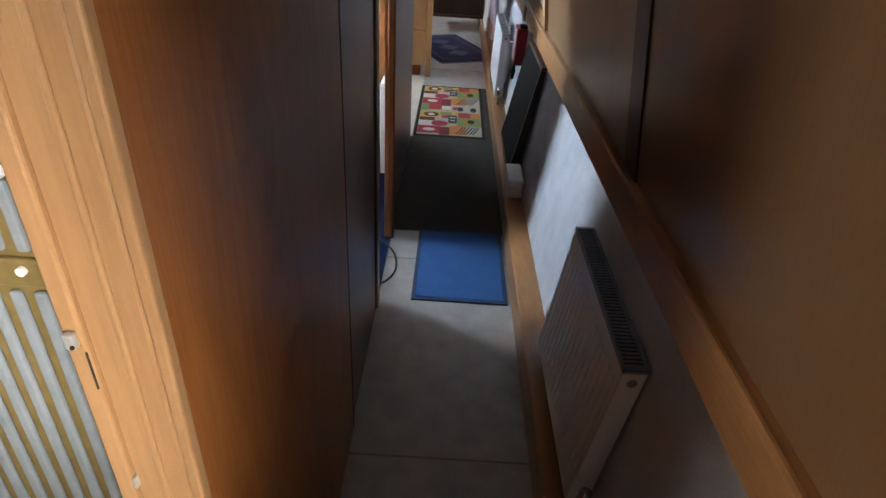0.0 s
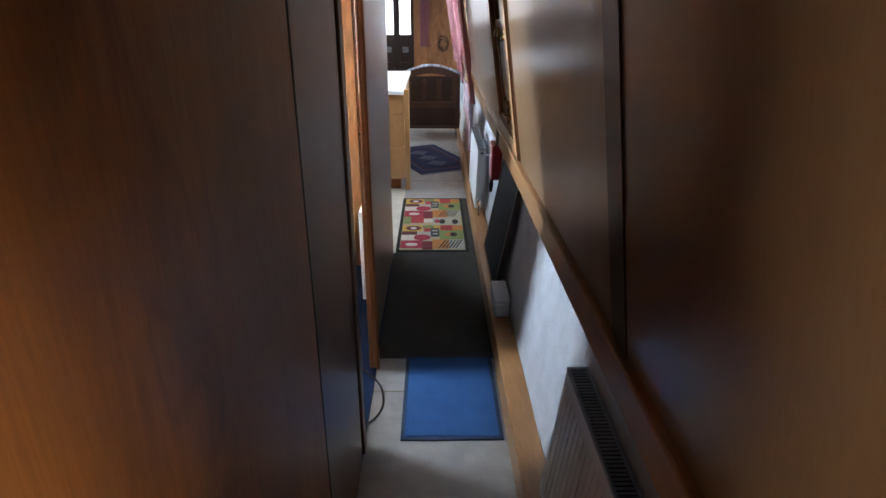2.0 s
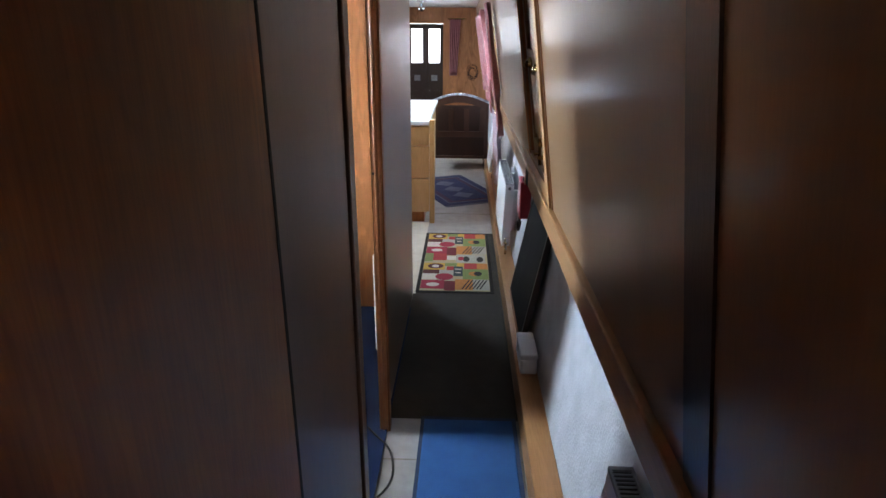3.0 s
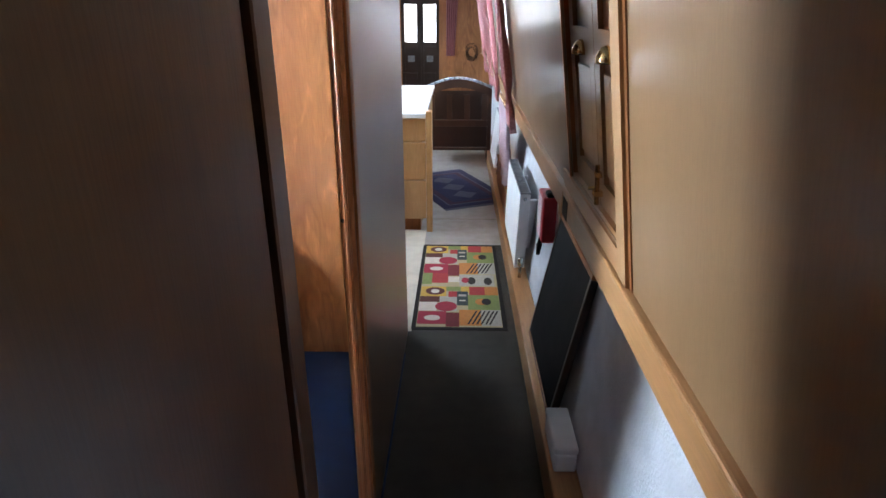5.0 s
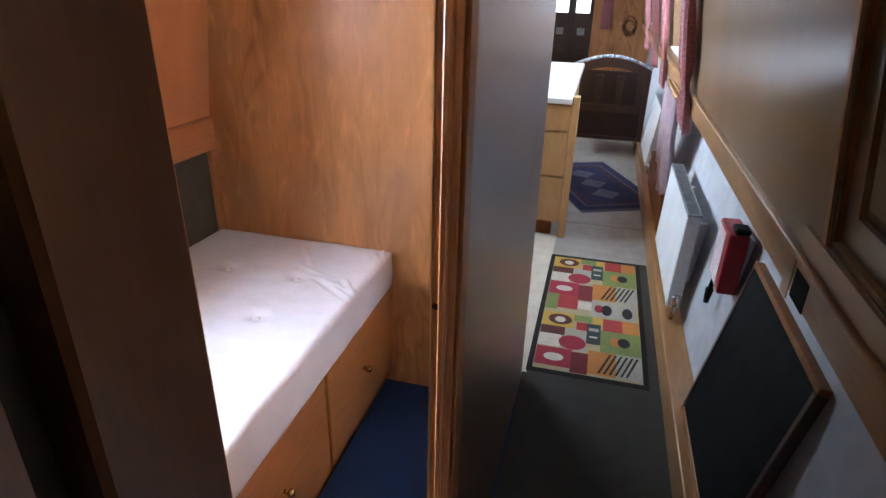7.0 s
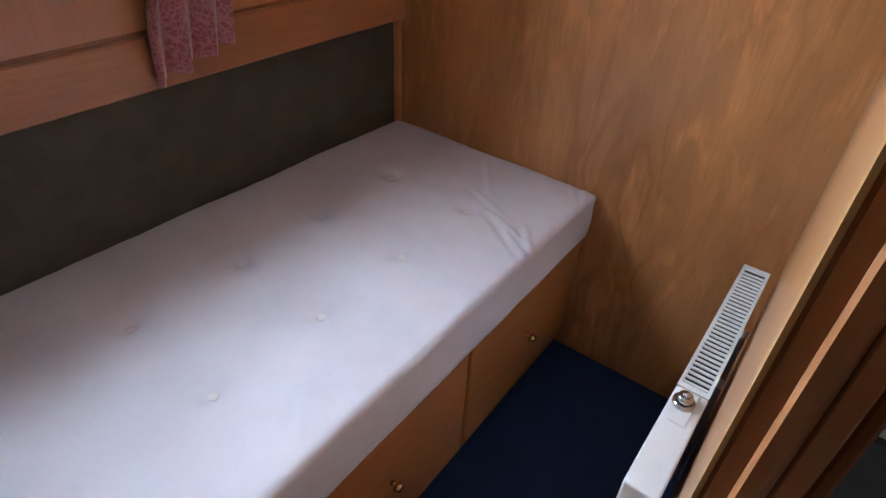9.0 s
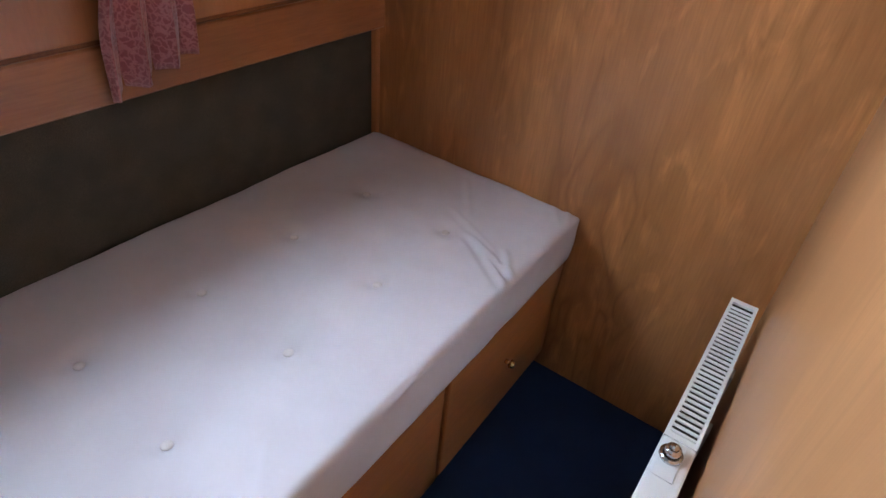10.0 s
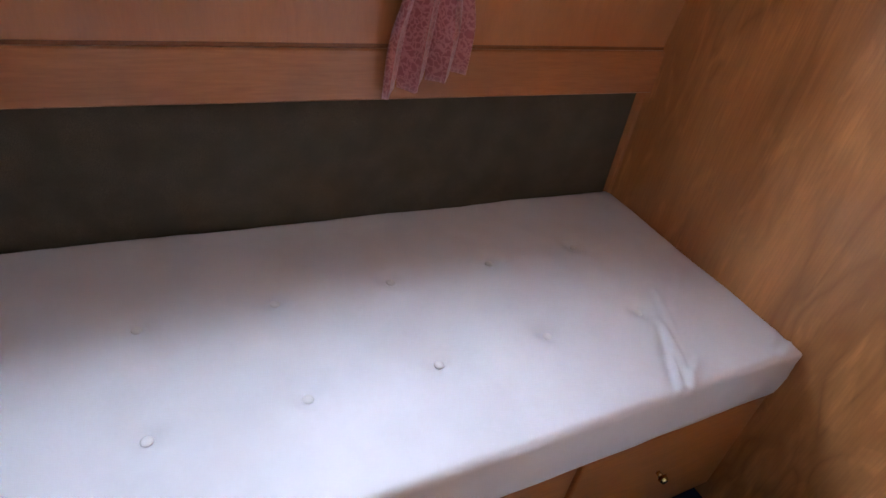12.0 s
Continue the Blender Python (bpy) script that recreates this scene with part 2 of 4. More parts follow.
def part(name, bm, material, parent=None, label="", smooth=False):
    ob = new(name, mesh_of(name, bm, material, smooth))
    if parent:
        ob.parent = parent
    return tagged(ob, label)


def thing(name, label, category, group="", at=(0, 0, 0)):
    ob = new(name)
    ob.empty_display_size = 0.05
    ob.location = at
    return tagged(ob, label, category, group)


def setting(name, bm, material, label, category="wall", smooth=False):
    return tagged(part(name, bm, material, None, label, smooth), category=category, kind="structure")


# ---- plan ----
WALL = -0.008          # corridor face of the long partition
WALL_F = -0.018         # corridor face beyond the cabin door
INNER = -0.030         # bedroom face of the same
LINING_IN = -0.033     # room edge of the door linings
DOOR_N, DOOR_F = 6.952, 7.463
BULK = 8.652            # bulkhead at the foot of the bed
WALL_END = 8.88
HULL_R, HULL_L = 0.738, -1.252
LEDGE, LEDGE_TOP = 0.557, 0.138
GUNWALE = 1.06
CEIL = 1.98
BACK, BOW = 3.3, 15.4


def lean_r(z):
    return -0.14 * (z - GUNWALE)


def lean_l(z):
    return 0.14 * (z - 1.054)


CAB_R, CAB_L = 0.586, -1.228

# floors
setting("floor", boxes((-1.3, 0.78, BACK - 0.1, BOW + 0.1, -0.05, 0.0)), VINYL, "pale grey vinyl floor of the corridor with a worn sheen", "floor")
fl = bpy.data.objects["floor"]
for sy in (5.02, 6.15, 7.285, 8.4, 9.55, 10.7, 11.85):
    part("floor_joint", boxes((WALL + 0.002, LEDGE - 0.002, sy, sy + 0.007, 0.0005, 0.0015)), SEAM, fl)
setting("floor_runner", boxes((WALL_F + 0.001, LEDGE - 0.001, 7.556, WALL_END, 0.0, 0.003)), RUNNER, "dark grey-olive carpet runner along the corridor", "carpet")
setting("floor_runner_far", boxes((0.002, LEDGE - 0.001, WALL_END + 0.0005, 10.13, 0.0, 0.003)), RUNNER, "dark grey-olive carpet runner beside the galley", "carpet")
setting("floor_galley", boxes((-1.26, 0.0, WALL_END, 10.42, 0.0, 0.004)), CREAM_VINYL, "cream vinyl floor of the galley", "floor")
setting("floor_bedroom", boxes((HULL_L, INNER + 0.02, 5.62, BULK, 0.0, 0.012)), BLUE_CARPET, "deep blue cut-pile carpet in the cabin", "carpet")

# hull side linings, gunwale rails, ledge
setting("wall_hull_east", boxes((0.655, 0.72, BACK, BOW, 0.0, 1.02), lean=lambda z: 0.12 * (z - 0.14)), LINING, "off-white painted lining below the gunwale", "wall")
setting("wall_hull_west", boxes((HULL_L - 0.05, HULL_L, BACK, BOW, 0, 1.0)), OLIVE, "dark olive carpet lining below the gunwale", "wall")
setting("pipe_boxing", boxes((LEDGE, 0.654, BACK, BOW, 0.0, LEDGE_TOP), bevel=0.004), OAK_TRIM, "varnished oak pipe boxing along the floor", "boxing")
rail_r = setting("rail_east", boxes((CAB_R - 0.012, HULL_R, BACK, BOW, 0.985, GUNWALE), bevel=0.004), OAK_TRIM, "varnished oak gunwale rail", "rail")
part("rail_bead", boxes((CAB_R - 0.02, CAB_R + 0.01, BACK, BOW, GUNWALE + 0.001, GUNWALE + 0.016), bevel=0.005, segments=2), OAK_TRIM, rail_r)
rail_l = setting("rail_west", boxes((HULL_L - 0.04, CAB_L + 0.012, BACK, BOW, 0.938, 1.054), bevel=0.004), WEST_RAIL, "varnished oak gunwale rail", "rail")
# Strip with the groove's shade put into its dark colour.
part("rail_groove_shade", boxes((CAB_L - 0.02, CAB_L + 0.003, BACK, BOW, 1.0545, 1.062)), RED_INSET, rail_l, "dark strip coloured as groove shade")


def cabin_side(name, side, material, y0, y1, holes, label):
    """Leaning cabin side between two places along the boat, with rectangular openings (y0, y1, z0, z1)."""
    zb = GUNWALE + 0.002 if side > 0 else 1.056
    x0, x1 = (CAB_R, CAB_R + 0.10) if side > 0 else (CAB_L - 0.10, CAB_L)
    f = lean_r if side > 0 else lean_l
    ys = sorted({y0, y1, *(h[0] for h in holes), *(h[1] for h in holes)})
    zs = sorted({zb, CEIL, *(h[2] for h in holes), *(h[3] for h in holes)})
    bm, seen = bmesh.new(), {}

    def solid(i, j):
        if not (0 <= i < len(ys) - 1 and 0 <= j < len(zs) - 1):
            return False
        y, z = (ys[i] + ys[i + 1]) / 2, (zs[j] + zs[j + 1]) / 2
        return not any(h[0] < y < h[1] and h[2] < z < h[3] for h in holes)

    def v(x, i, j):
        if (x, i, j) not in seen:
            seen[x, i, j] = bm.verts.new((x + f(zs[j]), ys[i], zs[j]))
        return seen[x, i, j]
    for i in range(len(ys) - 1):
        for j in range(len(zs) - 1):
            if not solid(i, j):
                continue
            for x in (x0, x1):
                bm.faces.new((v(x, i, j), v(x, i + 1, j), v(x, i + 1, j + 1), v(x, i, j + 1)))
            for di, dj, p, q in ((-1, 0, (i, j), (i, j + 1)), (1, 0, (i + 1, j), (i + 1, j + 1)), (0, -1, (i, j), (i + 1, j)), (0, 1, (i, j + 1), (i + 1, j + 1))):
                if not solid(i + di, j + dj):
                    bm.faces.new((v(x0, *p), v(x0, *q), v(x1, *q), v(x1, *p)))
    return setting(name, bm, material, label, "wall")


HATCH = (7.27, 7.84, 1.135, 1.80)
# First opening is unseen, added to let in corridor_added_light.
EAST_WINDOWS = [(4.00, 4.63, 1.17, 1.66), (9.95, 10.98, 1.17, 1.66), (12.35, 13.4, 1.17, 1.66)]
WEST_WINDOWS = [(4.55, 5.25, 1.19, 1.66), (7.36, 7.93, 1.19, 1.75), (9.9, 11.0, 1.19, 1.66), (12.6, 13.8, 1.19, 1.66)]
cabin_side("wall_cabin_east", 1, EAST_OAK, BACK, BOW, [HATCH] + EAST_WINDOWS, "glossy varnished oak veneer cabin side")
cabin_side("wall_cabin_west", -1, OAK_SMOOTH, BACK, BOW, WEST_WINDOWS, "varnished oak veneer cabin side")

# partitions
setting("wall_partition_near", boxes((INNER, WALL, BACK, 4.68, 0, CEIL)), OAK, "varnished oak veneer partition", "wall")
# Bright oak in itself, toned down here to hold the corridor's shade.
setting("wall_partition", boxes((INNER, WALL + 0.006, 5.36, 6.25, 0, CEIL)), OAK_DARK_AND_SHADED, "varnished orange-brown oak veneer partition, toned down in colour for shade", "wall")
setting("wall_partition_mid", boxes((INNER, WALL - 0.002, 6.256, 6.867, 0, CEIL)), SHADED_OAK, "glossy oak veneer partition with shade darkened into its colour", "wall")
setting("wall_partition_end", boxes((INNER, WALL - 0.02, 6.867, DOOR_N, 0, CEIL)), SHADED_OAK, "partition core at the doorway, its oak darkened for shade", "wall")
setting("wall_partition_cabin", boxes((INNER, INNER + 0.005, DOOR_F + 0.013, WALL_END, 0, CEIL)), CABIN_OAK, "orange-brown oak veneer face of the partition in the cabin", "wall")
setting("wall_partition_far", boxes((INNER + 0.0055, WALL_F, DOOR_F, WALL_END, 0, CEIL)), GLOSS_OAK, "glossy dark oak veneer partition", "wall")
for nm, a, c in (("wall_over_bathroom_door", 4.68, 5.359), ("wall_over_bedroom_door", DOOR_N, DOOR_F)):
    setting(nm, boxes((INNER, WALL, a, c, 1.864, CEIL)), OAK, "oak veneer panel over the doorway", "wall")
setting("wall_bulkhead", boxes((HULL_L, INNER, BULK, BULK + 0.04, 0, CEIL)), OAK, "oak veneer bulkhead with cathedral grain at the bunk's foot", "wall")
setting("wall_bulkhead_bath", boxes((HULL_L, INNER, 5.56, 5.60, 0, CEIL)), OAK, "oak veneer bulkhead", "wall")
setting("wall_stern", boxes((-1.3, 0.78, BACK - 0.04, BACK, 0, CEIL)), OAK, "oak veneer bulkhead behind the corridor", "wall")
setting("ceiling", boxes((-1.3, 0.78, BACK - 0.04, BOW + 0.1, CEIL, CEIL + 0.05)), CEILING, "white panelled ceiling", "ceiling")
setting("trim_wall_joint", boxes((WALL - 0.004, WALL + 0.0065, 6.251, 6.264, 0, CEIL)), JOINT_AND_SHADE, "dark joint between the corridor panels", "trim")

# ---- bow end ----
DOORS = (-0.62, -0.06)
for nm, d in (("wall_bow_west", (-1.3, DOORS[0], BOW, BOW + 0.05, 0, CEIL)), ("wall_bow_east", (DOORS[1], 0.78, BOW, BOW + 0.05, 0, CEIL)), ("wall_bow_over", (DOORS[0], DOORS[1], BOW, BOW + 0.05, 1.74, CEIL))):
    setting(nm, boxes(d), OAK, "oak veneer bulkhead at the bow", "wall")


def bow_door(x0, x1):
    d = tagged(new("door_bow"), "dark brown panelled bow door with a bright upper pane", "door", kind="structure")
    w, y = 0.05, BOW
    part("door_frame", boxes((x0, x0 + w, y, y + 0.04, 0, 1.735), (x1 - w, x1, y, y + 0.04, 0, 1.735), (x0 + w, x1 - w, y, y + 0.04, 1.66, 1.735),
                             (x0 + w, x1 - w, y, y + 0.04, 1.06, 1.14), (x0 + w, x1 - w, y, y + 0.04, 0, 0.12), (x0 + w, x1 - w, y, y + 0.04, 0.62, 0.70), bevel=0.004), MAHOGANY, d)
    part("door_panel", boxes((x0 + w, x1 - w, y + 0.012, y + 0.03, 0.12, 0.62), (x0 + w, x1 - w, y + 0.012, y + 0.03, 0.70, 1.06)), MAHOGANY, d)
    pane = part("pane", boxes((x0 + w, x1 - w, y + 0.018, y + 0.022, 1.14, 1.66)), GLASS, d)
    pane.visible_shadow = False
    part("plaque", boxes((x0 + 0.09, x1 - 0.09, y - 0.006, y + 0.002, 0.86, 0.95), bevel=0.02, segments=3), GREY_METAL, d, "pale oval plaque")


bow_door(DOORS[0], -0.3405)
bow_door(-0.3395, DOORS[1])
part("meeting_bead", boxes((-0.352, -0.328, BOW - 0.012, BOW - 0.001, 0, 1.735), bevel=0.003), MAHOGANY, bpy.data.objects["door_bow"])

# ---- doorways ----


def doorway(name, y0, y1, label, oak):
    """Oak lining of a doorway in the long partition, with a moulded corridor architrave."""
    d = tagged(new(name), label, "door frame", kind="structure")
    part("jamb", boxes((LINING_IN - 0.004, WALL_F + 0.004, y1 - 0.003, y1 + 0.012, 0, 1.86), bevel=0.002), oak, d)
    part("jamb", boxes((LINING_IN - 0.004, WALL + 0.004, y0 - 0.012, y0 + 0.003, 0, 1.86), bevel=0.002), oak, d)
    part("jamb", boxes((LINING_IN - 0.004, WALL + 0.004, y0 + 0.003, y1 - 0.003, 1.845, 1.862), bevel=0.002), OAK_ACROSS, d)
    return d


bed_frame = doorway("door_frame_bedroom", DOOR_N, DOOR_F, "varnished oak lining of the cabin doorway", OAK_POST)
part("edge_bead", boxes((-0.0395, -0.0372, DOOR_F - 0.004, DOOR_F + 0.014, 0.0, 1.86)), PINE, bed_frame, "pale edge bead")
part("stop_bead", boxes((-0.027, -0.017, DOOR_F - 0.009, DOOR_F - 0.0035, 0, 1.844), bevel=0.002), OAK_POST, bed_frame)
# Black plug on the jamb paints the shade of the hole.
part("striker_hole_shade", rods(((-0.0315, DOOR_F - 0.0042, 1.124), (-0.0315, DOOR_F + 0.004, 1.124)), r=0.0052), JOINT_AND_SHADE, bed_frame, "dark plug coloured as the shade in a catch hole")

# Architrave is oak too; its shade is in the colour.
part("architrave", boxes((WALL - 0.02, WALL + 0.006, 6.886, DOOR_N + 0.001, 0, 1.93), bevel=0.003), SHADED_OAK, bed_frame, "oak architrave with shade darkened into its colour")
part("far_architrave", boxes((-0.0135, -0.0036, DOOR_F - 0.003, DOOR_F + 0.045, 0, 1.93), bevel=0.001), OAK_POST, bed_frame)
# Darker colour of this strip stands for the shade beside the jamb.
part("architrave_edge", boxes((-0.0035, 0.004, DOOR_F - 0.001, DOOR_F + 0.045, 0, 1.93), bevel=0.002), OAK_DARK_AND_SHADED, bed_frame, "edge strip coloured dark for the shade beside the jamb")
# Groove floor blackened, so its shade is painted.
part("groove_shade", boxes((WALL - 0.02, WALL - 0.014, 6.868, 6.885, 0, 1.93)), JOINT_AND_SHADE, bed_frame, "black strip coloured as groove shade")

bath_frame = doorway("door_frame_bathroom", 4.69, 5.345, "pale oak bathroom door frame with stepped moulding", PALE_OAK)
part("face_strip", boxes((-0.0135, -0.0005, 5.342, 5.3595, 0, 1.86), bevel=0.003, segments=2), PALE_OAK, bath_frame)
part("inner_strip", boxes((-0.069, -0.0375, 5.344, 5.357, 0, 1.86)), PALE_OAK, bath_frame)
part("stop_strip", boxes((-0.089, -0.0705, 5.337, 5.357, 0, 1.86), bevel=0.003, segments=2), PALE_OAK, bath_frame)
# Dark strip painted as the shade between the frame's steps.
part("groove_shade", boxes((-0.0704, -0.0691, 5.345, 5.357, 0, 1.86)), RED_INSET, bath_frame, "dark strip coloured as groove shade")
part("round_bead", boxes((-0.041, -0.034, 5.337, 5.3418, 0, 1.86), bevel=0.002, segments=2), PALE_OAK, bath_frame)
catch = part("catch", boxes((-0.084, -0.073, 5.328, 5.3365, 1.138, 1.156), bevel=0.003, segments=2), ALU, bath_frame, "small worn metal catch")
part("screw", rods(((-0.0755, 5.326, 1.143), (-0.0755, 5.328, 1.143)), r=0.002, n=8), JOINT_AND_SHADE, catch)
# Uncut slot: a black plate gives its shade by colour.
part("slot", boxes((-0.0725, -0.0708, 5.3355, 5.3368, 1.085, 1.13)), JOINT_AND_SHADE, bath_frame, "dark plate below the catch, coloured as slot shade")
part("clip", boxes((-0.071, -0.066, 5.336, 5.3438, 0.937, 0.953), bevel=0.001), ALU, bath_frame, "small metal clip")

# ---- bed ----
bunk = thing("bunk_base", "oak bunk base with two drawers and gold knobs", "bed base")
BX = -0.532
part("carcass", boxes((HULL_L + 0.002, BX - 0.022, 6.45, BULK - 0.001, 0.014, 0.445)), OAK_DARK_AND_SHADED, bunk)
for a, b in ((8.082, BULK - 0.004), (7.51, 8.068), (6.94, 7.496), (6.46, 6.926)):
    dr = part("drawer_front", boxes((BX - 0.022, BX, a, b, 0.075, 0.452), bevel=0.006, segments=2), DRAWER_OAK, bunk)
    k = bmesh.new()
    cy = (a + b) / 2
    cyl(k, (BX, cy, 0.275), (BX + 0.016, cy, 0.275), 0.006, 0.008)
    cyl(k, (BX + 0.016, cy, 0.275), (BX + 0.028, cy, 0.275), 0.013, 0.009)
    part("knob", k, BRASS, dr, "small gold knob", True)
part("plinth", boxes((BX - 0.06, BX - 0.022, 6.46, BULK - 0.004, 0.013, 0.075)), OAK_DARK_AND_SHADED, bunk)

MT = 0.612
BUTTONS = [(x, 6.786 + 0.262 * i) for x in (-0.757, -1.022) for i in range(7)]


def mattress():
    bm = bmesh.new()
    nx, ny = 110, 320
    x0, x1, y0, y1, z0 = HULL_L + 0.006, BX + 0.006, 6.47, BULK - 0.004, 0.458
    creases = [(-0.60, 8.335, 2.75, 0.13, 0.0085), (-0.60, 8.315, 2.55, 0.12, 0.0095), (-0.565, 8.34, 2.2, 0.06, 0.010), (-0.70, 8.40, 2.7, 0.14, 0.0035),
               (-0.80, 8.52, 2.2, 0.12, 0.0028), (-0.62, 7.66, 2.3, 0.10, 0.002),
               (-0.66, 7.12, 2.0, 0.14, 0.0025), (-0.57, 8.60, 2.2, 0.06, 0.004), (-0.545, 8.62, 2.0, 0.05, 0.005)]
    grid = []
    for j in range(ny + 1):
        row = []
        for i in range(nx + 1):
            u, v = i / nx, j / ny
            y = y0 + (y1 - y0) * v
            xa = x0 + taper(y)
            x = xa + (x1 - xa) * u
            e = min((x - xa), (x1 - x), (y - y0), (y1 - y))
            z = MT - 0.007 * math.exp(-e / 0.005) + 0.004 * noise.noise((x * 5, y * 5, 1.0)) + 0.0015 * noise.noise((x * 18, y * 18, 4.0))
            for bx, by in BUTTONS:
                d = math.hypot(x - bx, y - by)
                z -= 0.013 * math.exp(-(d / 0.028) ** 2) + 0.004 * math.exp(-d / 0.06)
            for cx, cy, ang, ln, dp in creases:
                a = (x - cx) * math.cos(ang) + (y - cy) * math.sin(ang)
                c = -(x - cx) * math.sin(ang) + (y - cy) * math.cos(ang)
                if abs(a) < ln:
                    z += dp * math.exp(-(c / 0.007) ** 2) * (1 - (a / ln) ** 2) - 0.6 * dp * math.exp(-((c - 0.014) / 0.009) ** 2) * (1 - (a / ln) ** 2)
            row.append(bm.verts.new((x, y, z)))
        grid.append(row)
    for j in range(ny):
        for i in range(nx):
            bm.faces.new((grid[j][i], grid[j][i + 1], grid[j + 1][i + 1], grid[j + 1][i]))
    rim = [grid[0][i] for i in range(nx + 1)] + [grid[j][nx] for j in range(1, ny + 1)] + [grid[ny][i] for i in range(nx - 1, -1, -1)] + [grid[j][0] for j in range(ny - 1, 0, -1)]
    prev = rim
    for k, (dz, out) in enumerate(((0.0105, 0.003), (0.016, 0.0045), (0.04, 0.005), (0.09, 0.006), (0.125, 0.004), (0.148, 0.0), (0.153, -0.006))):
        ring = []
        for p in rim:
            c = Vector(((x0 + x1) / 2, (y0 + y1) / 2, 0))
            sx = 1 if p.co.x > x1 - 0.001 else 0
            sy = -1 if p.co.y < y0 + 0.001 else 0
            wob = 0.0025 * noise.noise((p.co.x * 9, p.co.y * 9, k * 2.0))
            ring.append(bm.verts.new((p.co.x + sx * (out + wob), p.co.y + sy * out, MT - dz)))
        for i in range(len(rim)):
            j = (i + 1) % len(rim)
            bm.faces.new((prev[i], ring[i], ring[j], prev[j]))
        prev = ring
    bm.faces.new(prev)
    m = tagged(part("mattress", bm, SHEET, None, "", True), "button-tufted mattress in a creased pale lilac-grey cover", "mattress")
    for bx, by in BUTTONS:
        b = bmesh.new()
        bmesh.ops.create_uvsphere(b, u_segments=12, v_segments=6, radius=0.011, matrix=Matrix.Translation((bx, by, MT - 0.0135)) @ Matrix.Diagonal((1, 1, 0.32, 1)))
        part("button", b, BUTTON, m, "", True)


mattress()
setting("trim_bulkhead_corner", boxes((HULL_L + 0.001, HULL_L + 0.024, BULK - 0.018, BULK - 0.001, 0.60, 0.937), bevel=0.003), OAK_POST, "oak corner strip", "trim")

# ---- radiators ----
whole_part = part


def radiator(label, y0, y1, z0, z1, back, front, valve_y, ribs=True, grille=WHITE, shear=0.12):
    """Panel radiator along the boat; back and front are x of its rear and front faces."""
    s = 1 if front > back else -1
    lo, hi = min(back, front), max(back, front)
    r = thing("radiator", label, "radiator")

    def part(name, bm, *rest):
        for v in bm.verts:
            v.co.x += shear * (v.co.z - z1)
        return whole_part(name, bm, *rest)
    f = front - s * 0.012
    part("panel", boxes((min(f, front), max(f, front), y0 + 0.004, y1 - 0.004, z0, z1 - 0.006), bevel=0.004, segments=2), WHITE, r)
    if ribs:
        n = int((y1 - y0) / 0.035)
        for i in range(n):
            y = y0 + 0.03 + (y1 - y0 - 0.06) * i / (n - 1)
            bm = bmesh.new()
            box(bm, *sorted((front - s * 0.002, front + s * 0.0018)), y - 0.008, y + 0.008, z0 + 0.04, z1 - 0.05)
            part("flute", bm, WHITE, r)
    part("rear_panel", boxes((*sorted((back + s * 0.006, back + s * 0.016)), y0 + 0.01, y1 - 0.01, z0 + 0.01, z1 - 0.012)), WHITE, r)
    for y in (y0, y1 - 0.004):
        part("side_cover", boxes((lo + 0.002, hi - 0.002, y, y + 0.004, z0 + 0.005, z1 - 0.002), bevel=0.001), WHITE, r)
    part("top_frame", boxes((lo, lo + 0.006, y0, y1, z1 - 0.010, z1), (hi - 0.006, hi, y0, y1, z1 - 0.010, z1), (lo + 0.006, hi - 0.006, y0, y0 + 0.012, z1 - 0.010, z1),
                            (lo + 0.006, hi - 0.006, y1 - 0.012, y1, z1 - 0.010, z1)), grille, r)
    bm = bmesh.new()
    y = y0 + 0.016
    while y < y1 - 0.02:
        box(bm, lo + 0.006, hi - 0.006, y, y + 0.0048, z1 - 0.0045, z1 - 0.001)
        y += 0.0135
    part("top_grille", bm, grille, r)
    # Plate added below the slats, its black colour giving the shade between them.
    part("inside_shade", boxes((lo + 0.0065, hi - 0.0065, y0 + 0.013, y1 - 0.013, z1 - 0.03, z1 - 0.006)), JOINT_AND_SHADE, r, "dark inside of the grille")
    part("bleed_plug", rods((((lo + hi) / 2, y0 - 0.004, z1 - 0.035), ((lo + hi) / 2, y0 + 0.002, z1 - 0.035)), r=0.011), CHROME, r, "chrome plug")
    v = bmesh.new()
    vx = (lo + hi) / 2
    cyl(v, (vx, valve_y, z0 - 0.05), (vx, valve_y, z0 + 0.03), 0.009)
    cyl(v, (vx, valve_y, z0 + 0.03), (vx, valve_y, z0 + 0.075), 0.017, 0.015)
    cyl(v, (vx, valve_y, z0 + 0.005), (vx, valve_y + (0.03 if valve_y < y0 else -0.03), z0 + 0.005), 0.008)
    part("valve", v, CHROME, r, "chrome valve", True)
    for y in (y0 + 0.12, y1 - 0.15):
        reach = 0.012 if shear == 0.12 or shear == 0.0 else 0.065
        part("bracket", boxes((min(back, back - s * reach), max(back, back - s * reach), y, y + 0.03, z0 + 0.08, z1 - 0.08)), WHITE, r)
    return r


radiator("white panel radiator with a dark top grille on the hull lining", 5.886, 6.51, 0.20, 0.651, 0.706, 0.648, 5.86, True, GREY_METAL)
radiator("white panel radiator with a chrome valve on the hull lining", 9.31, 10.12, 0.185, 0.642, 0.648, 0.588, 9.285, False, GREY_METAL, 0.03)
radiator("slim white radiator with a slotted top on the cabin partition", 8.072, 8.512, 0.18, 0.66, -0.050, -0.106, 8.05, False, WHITE, 0.0)

end_cap = bpy.data.objects["radiator.002"]
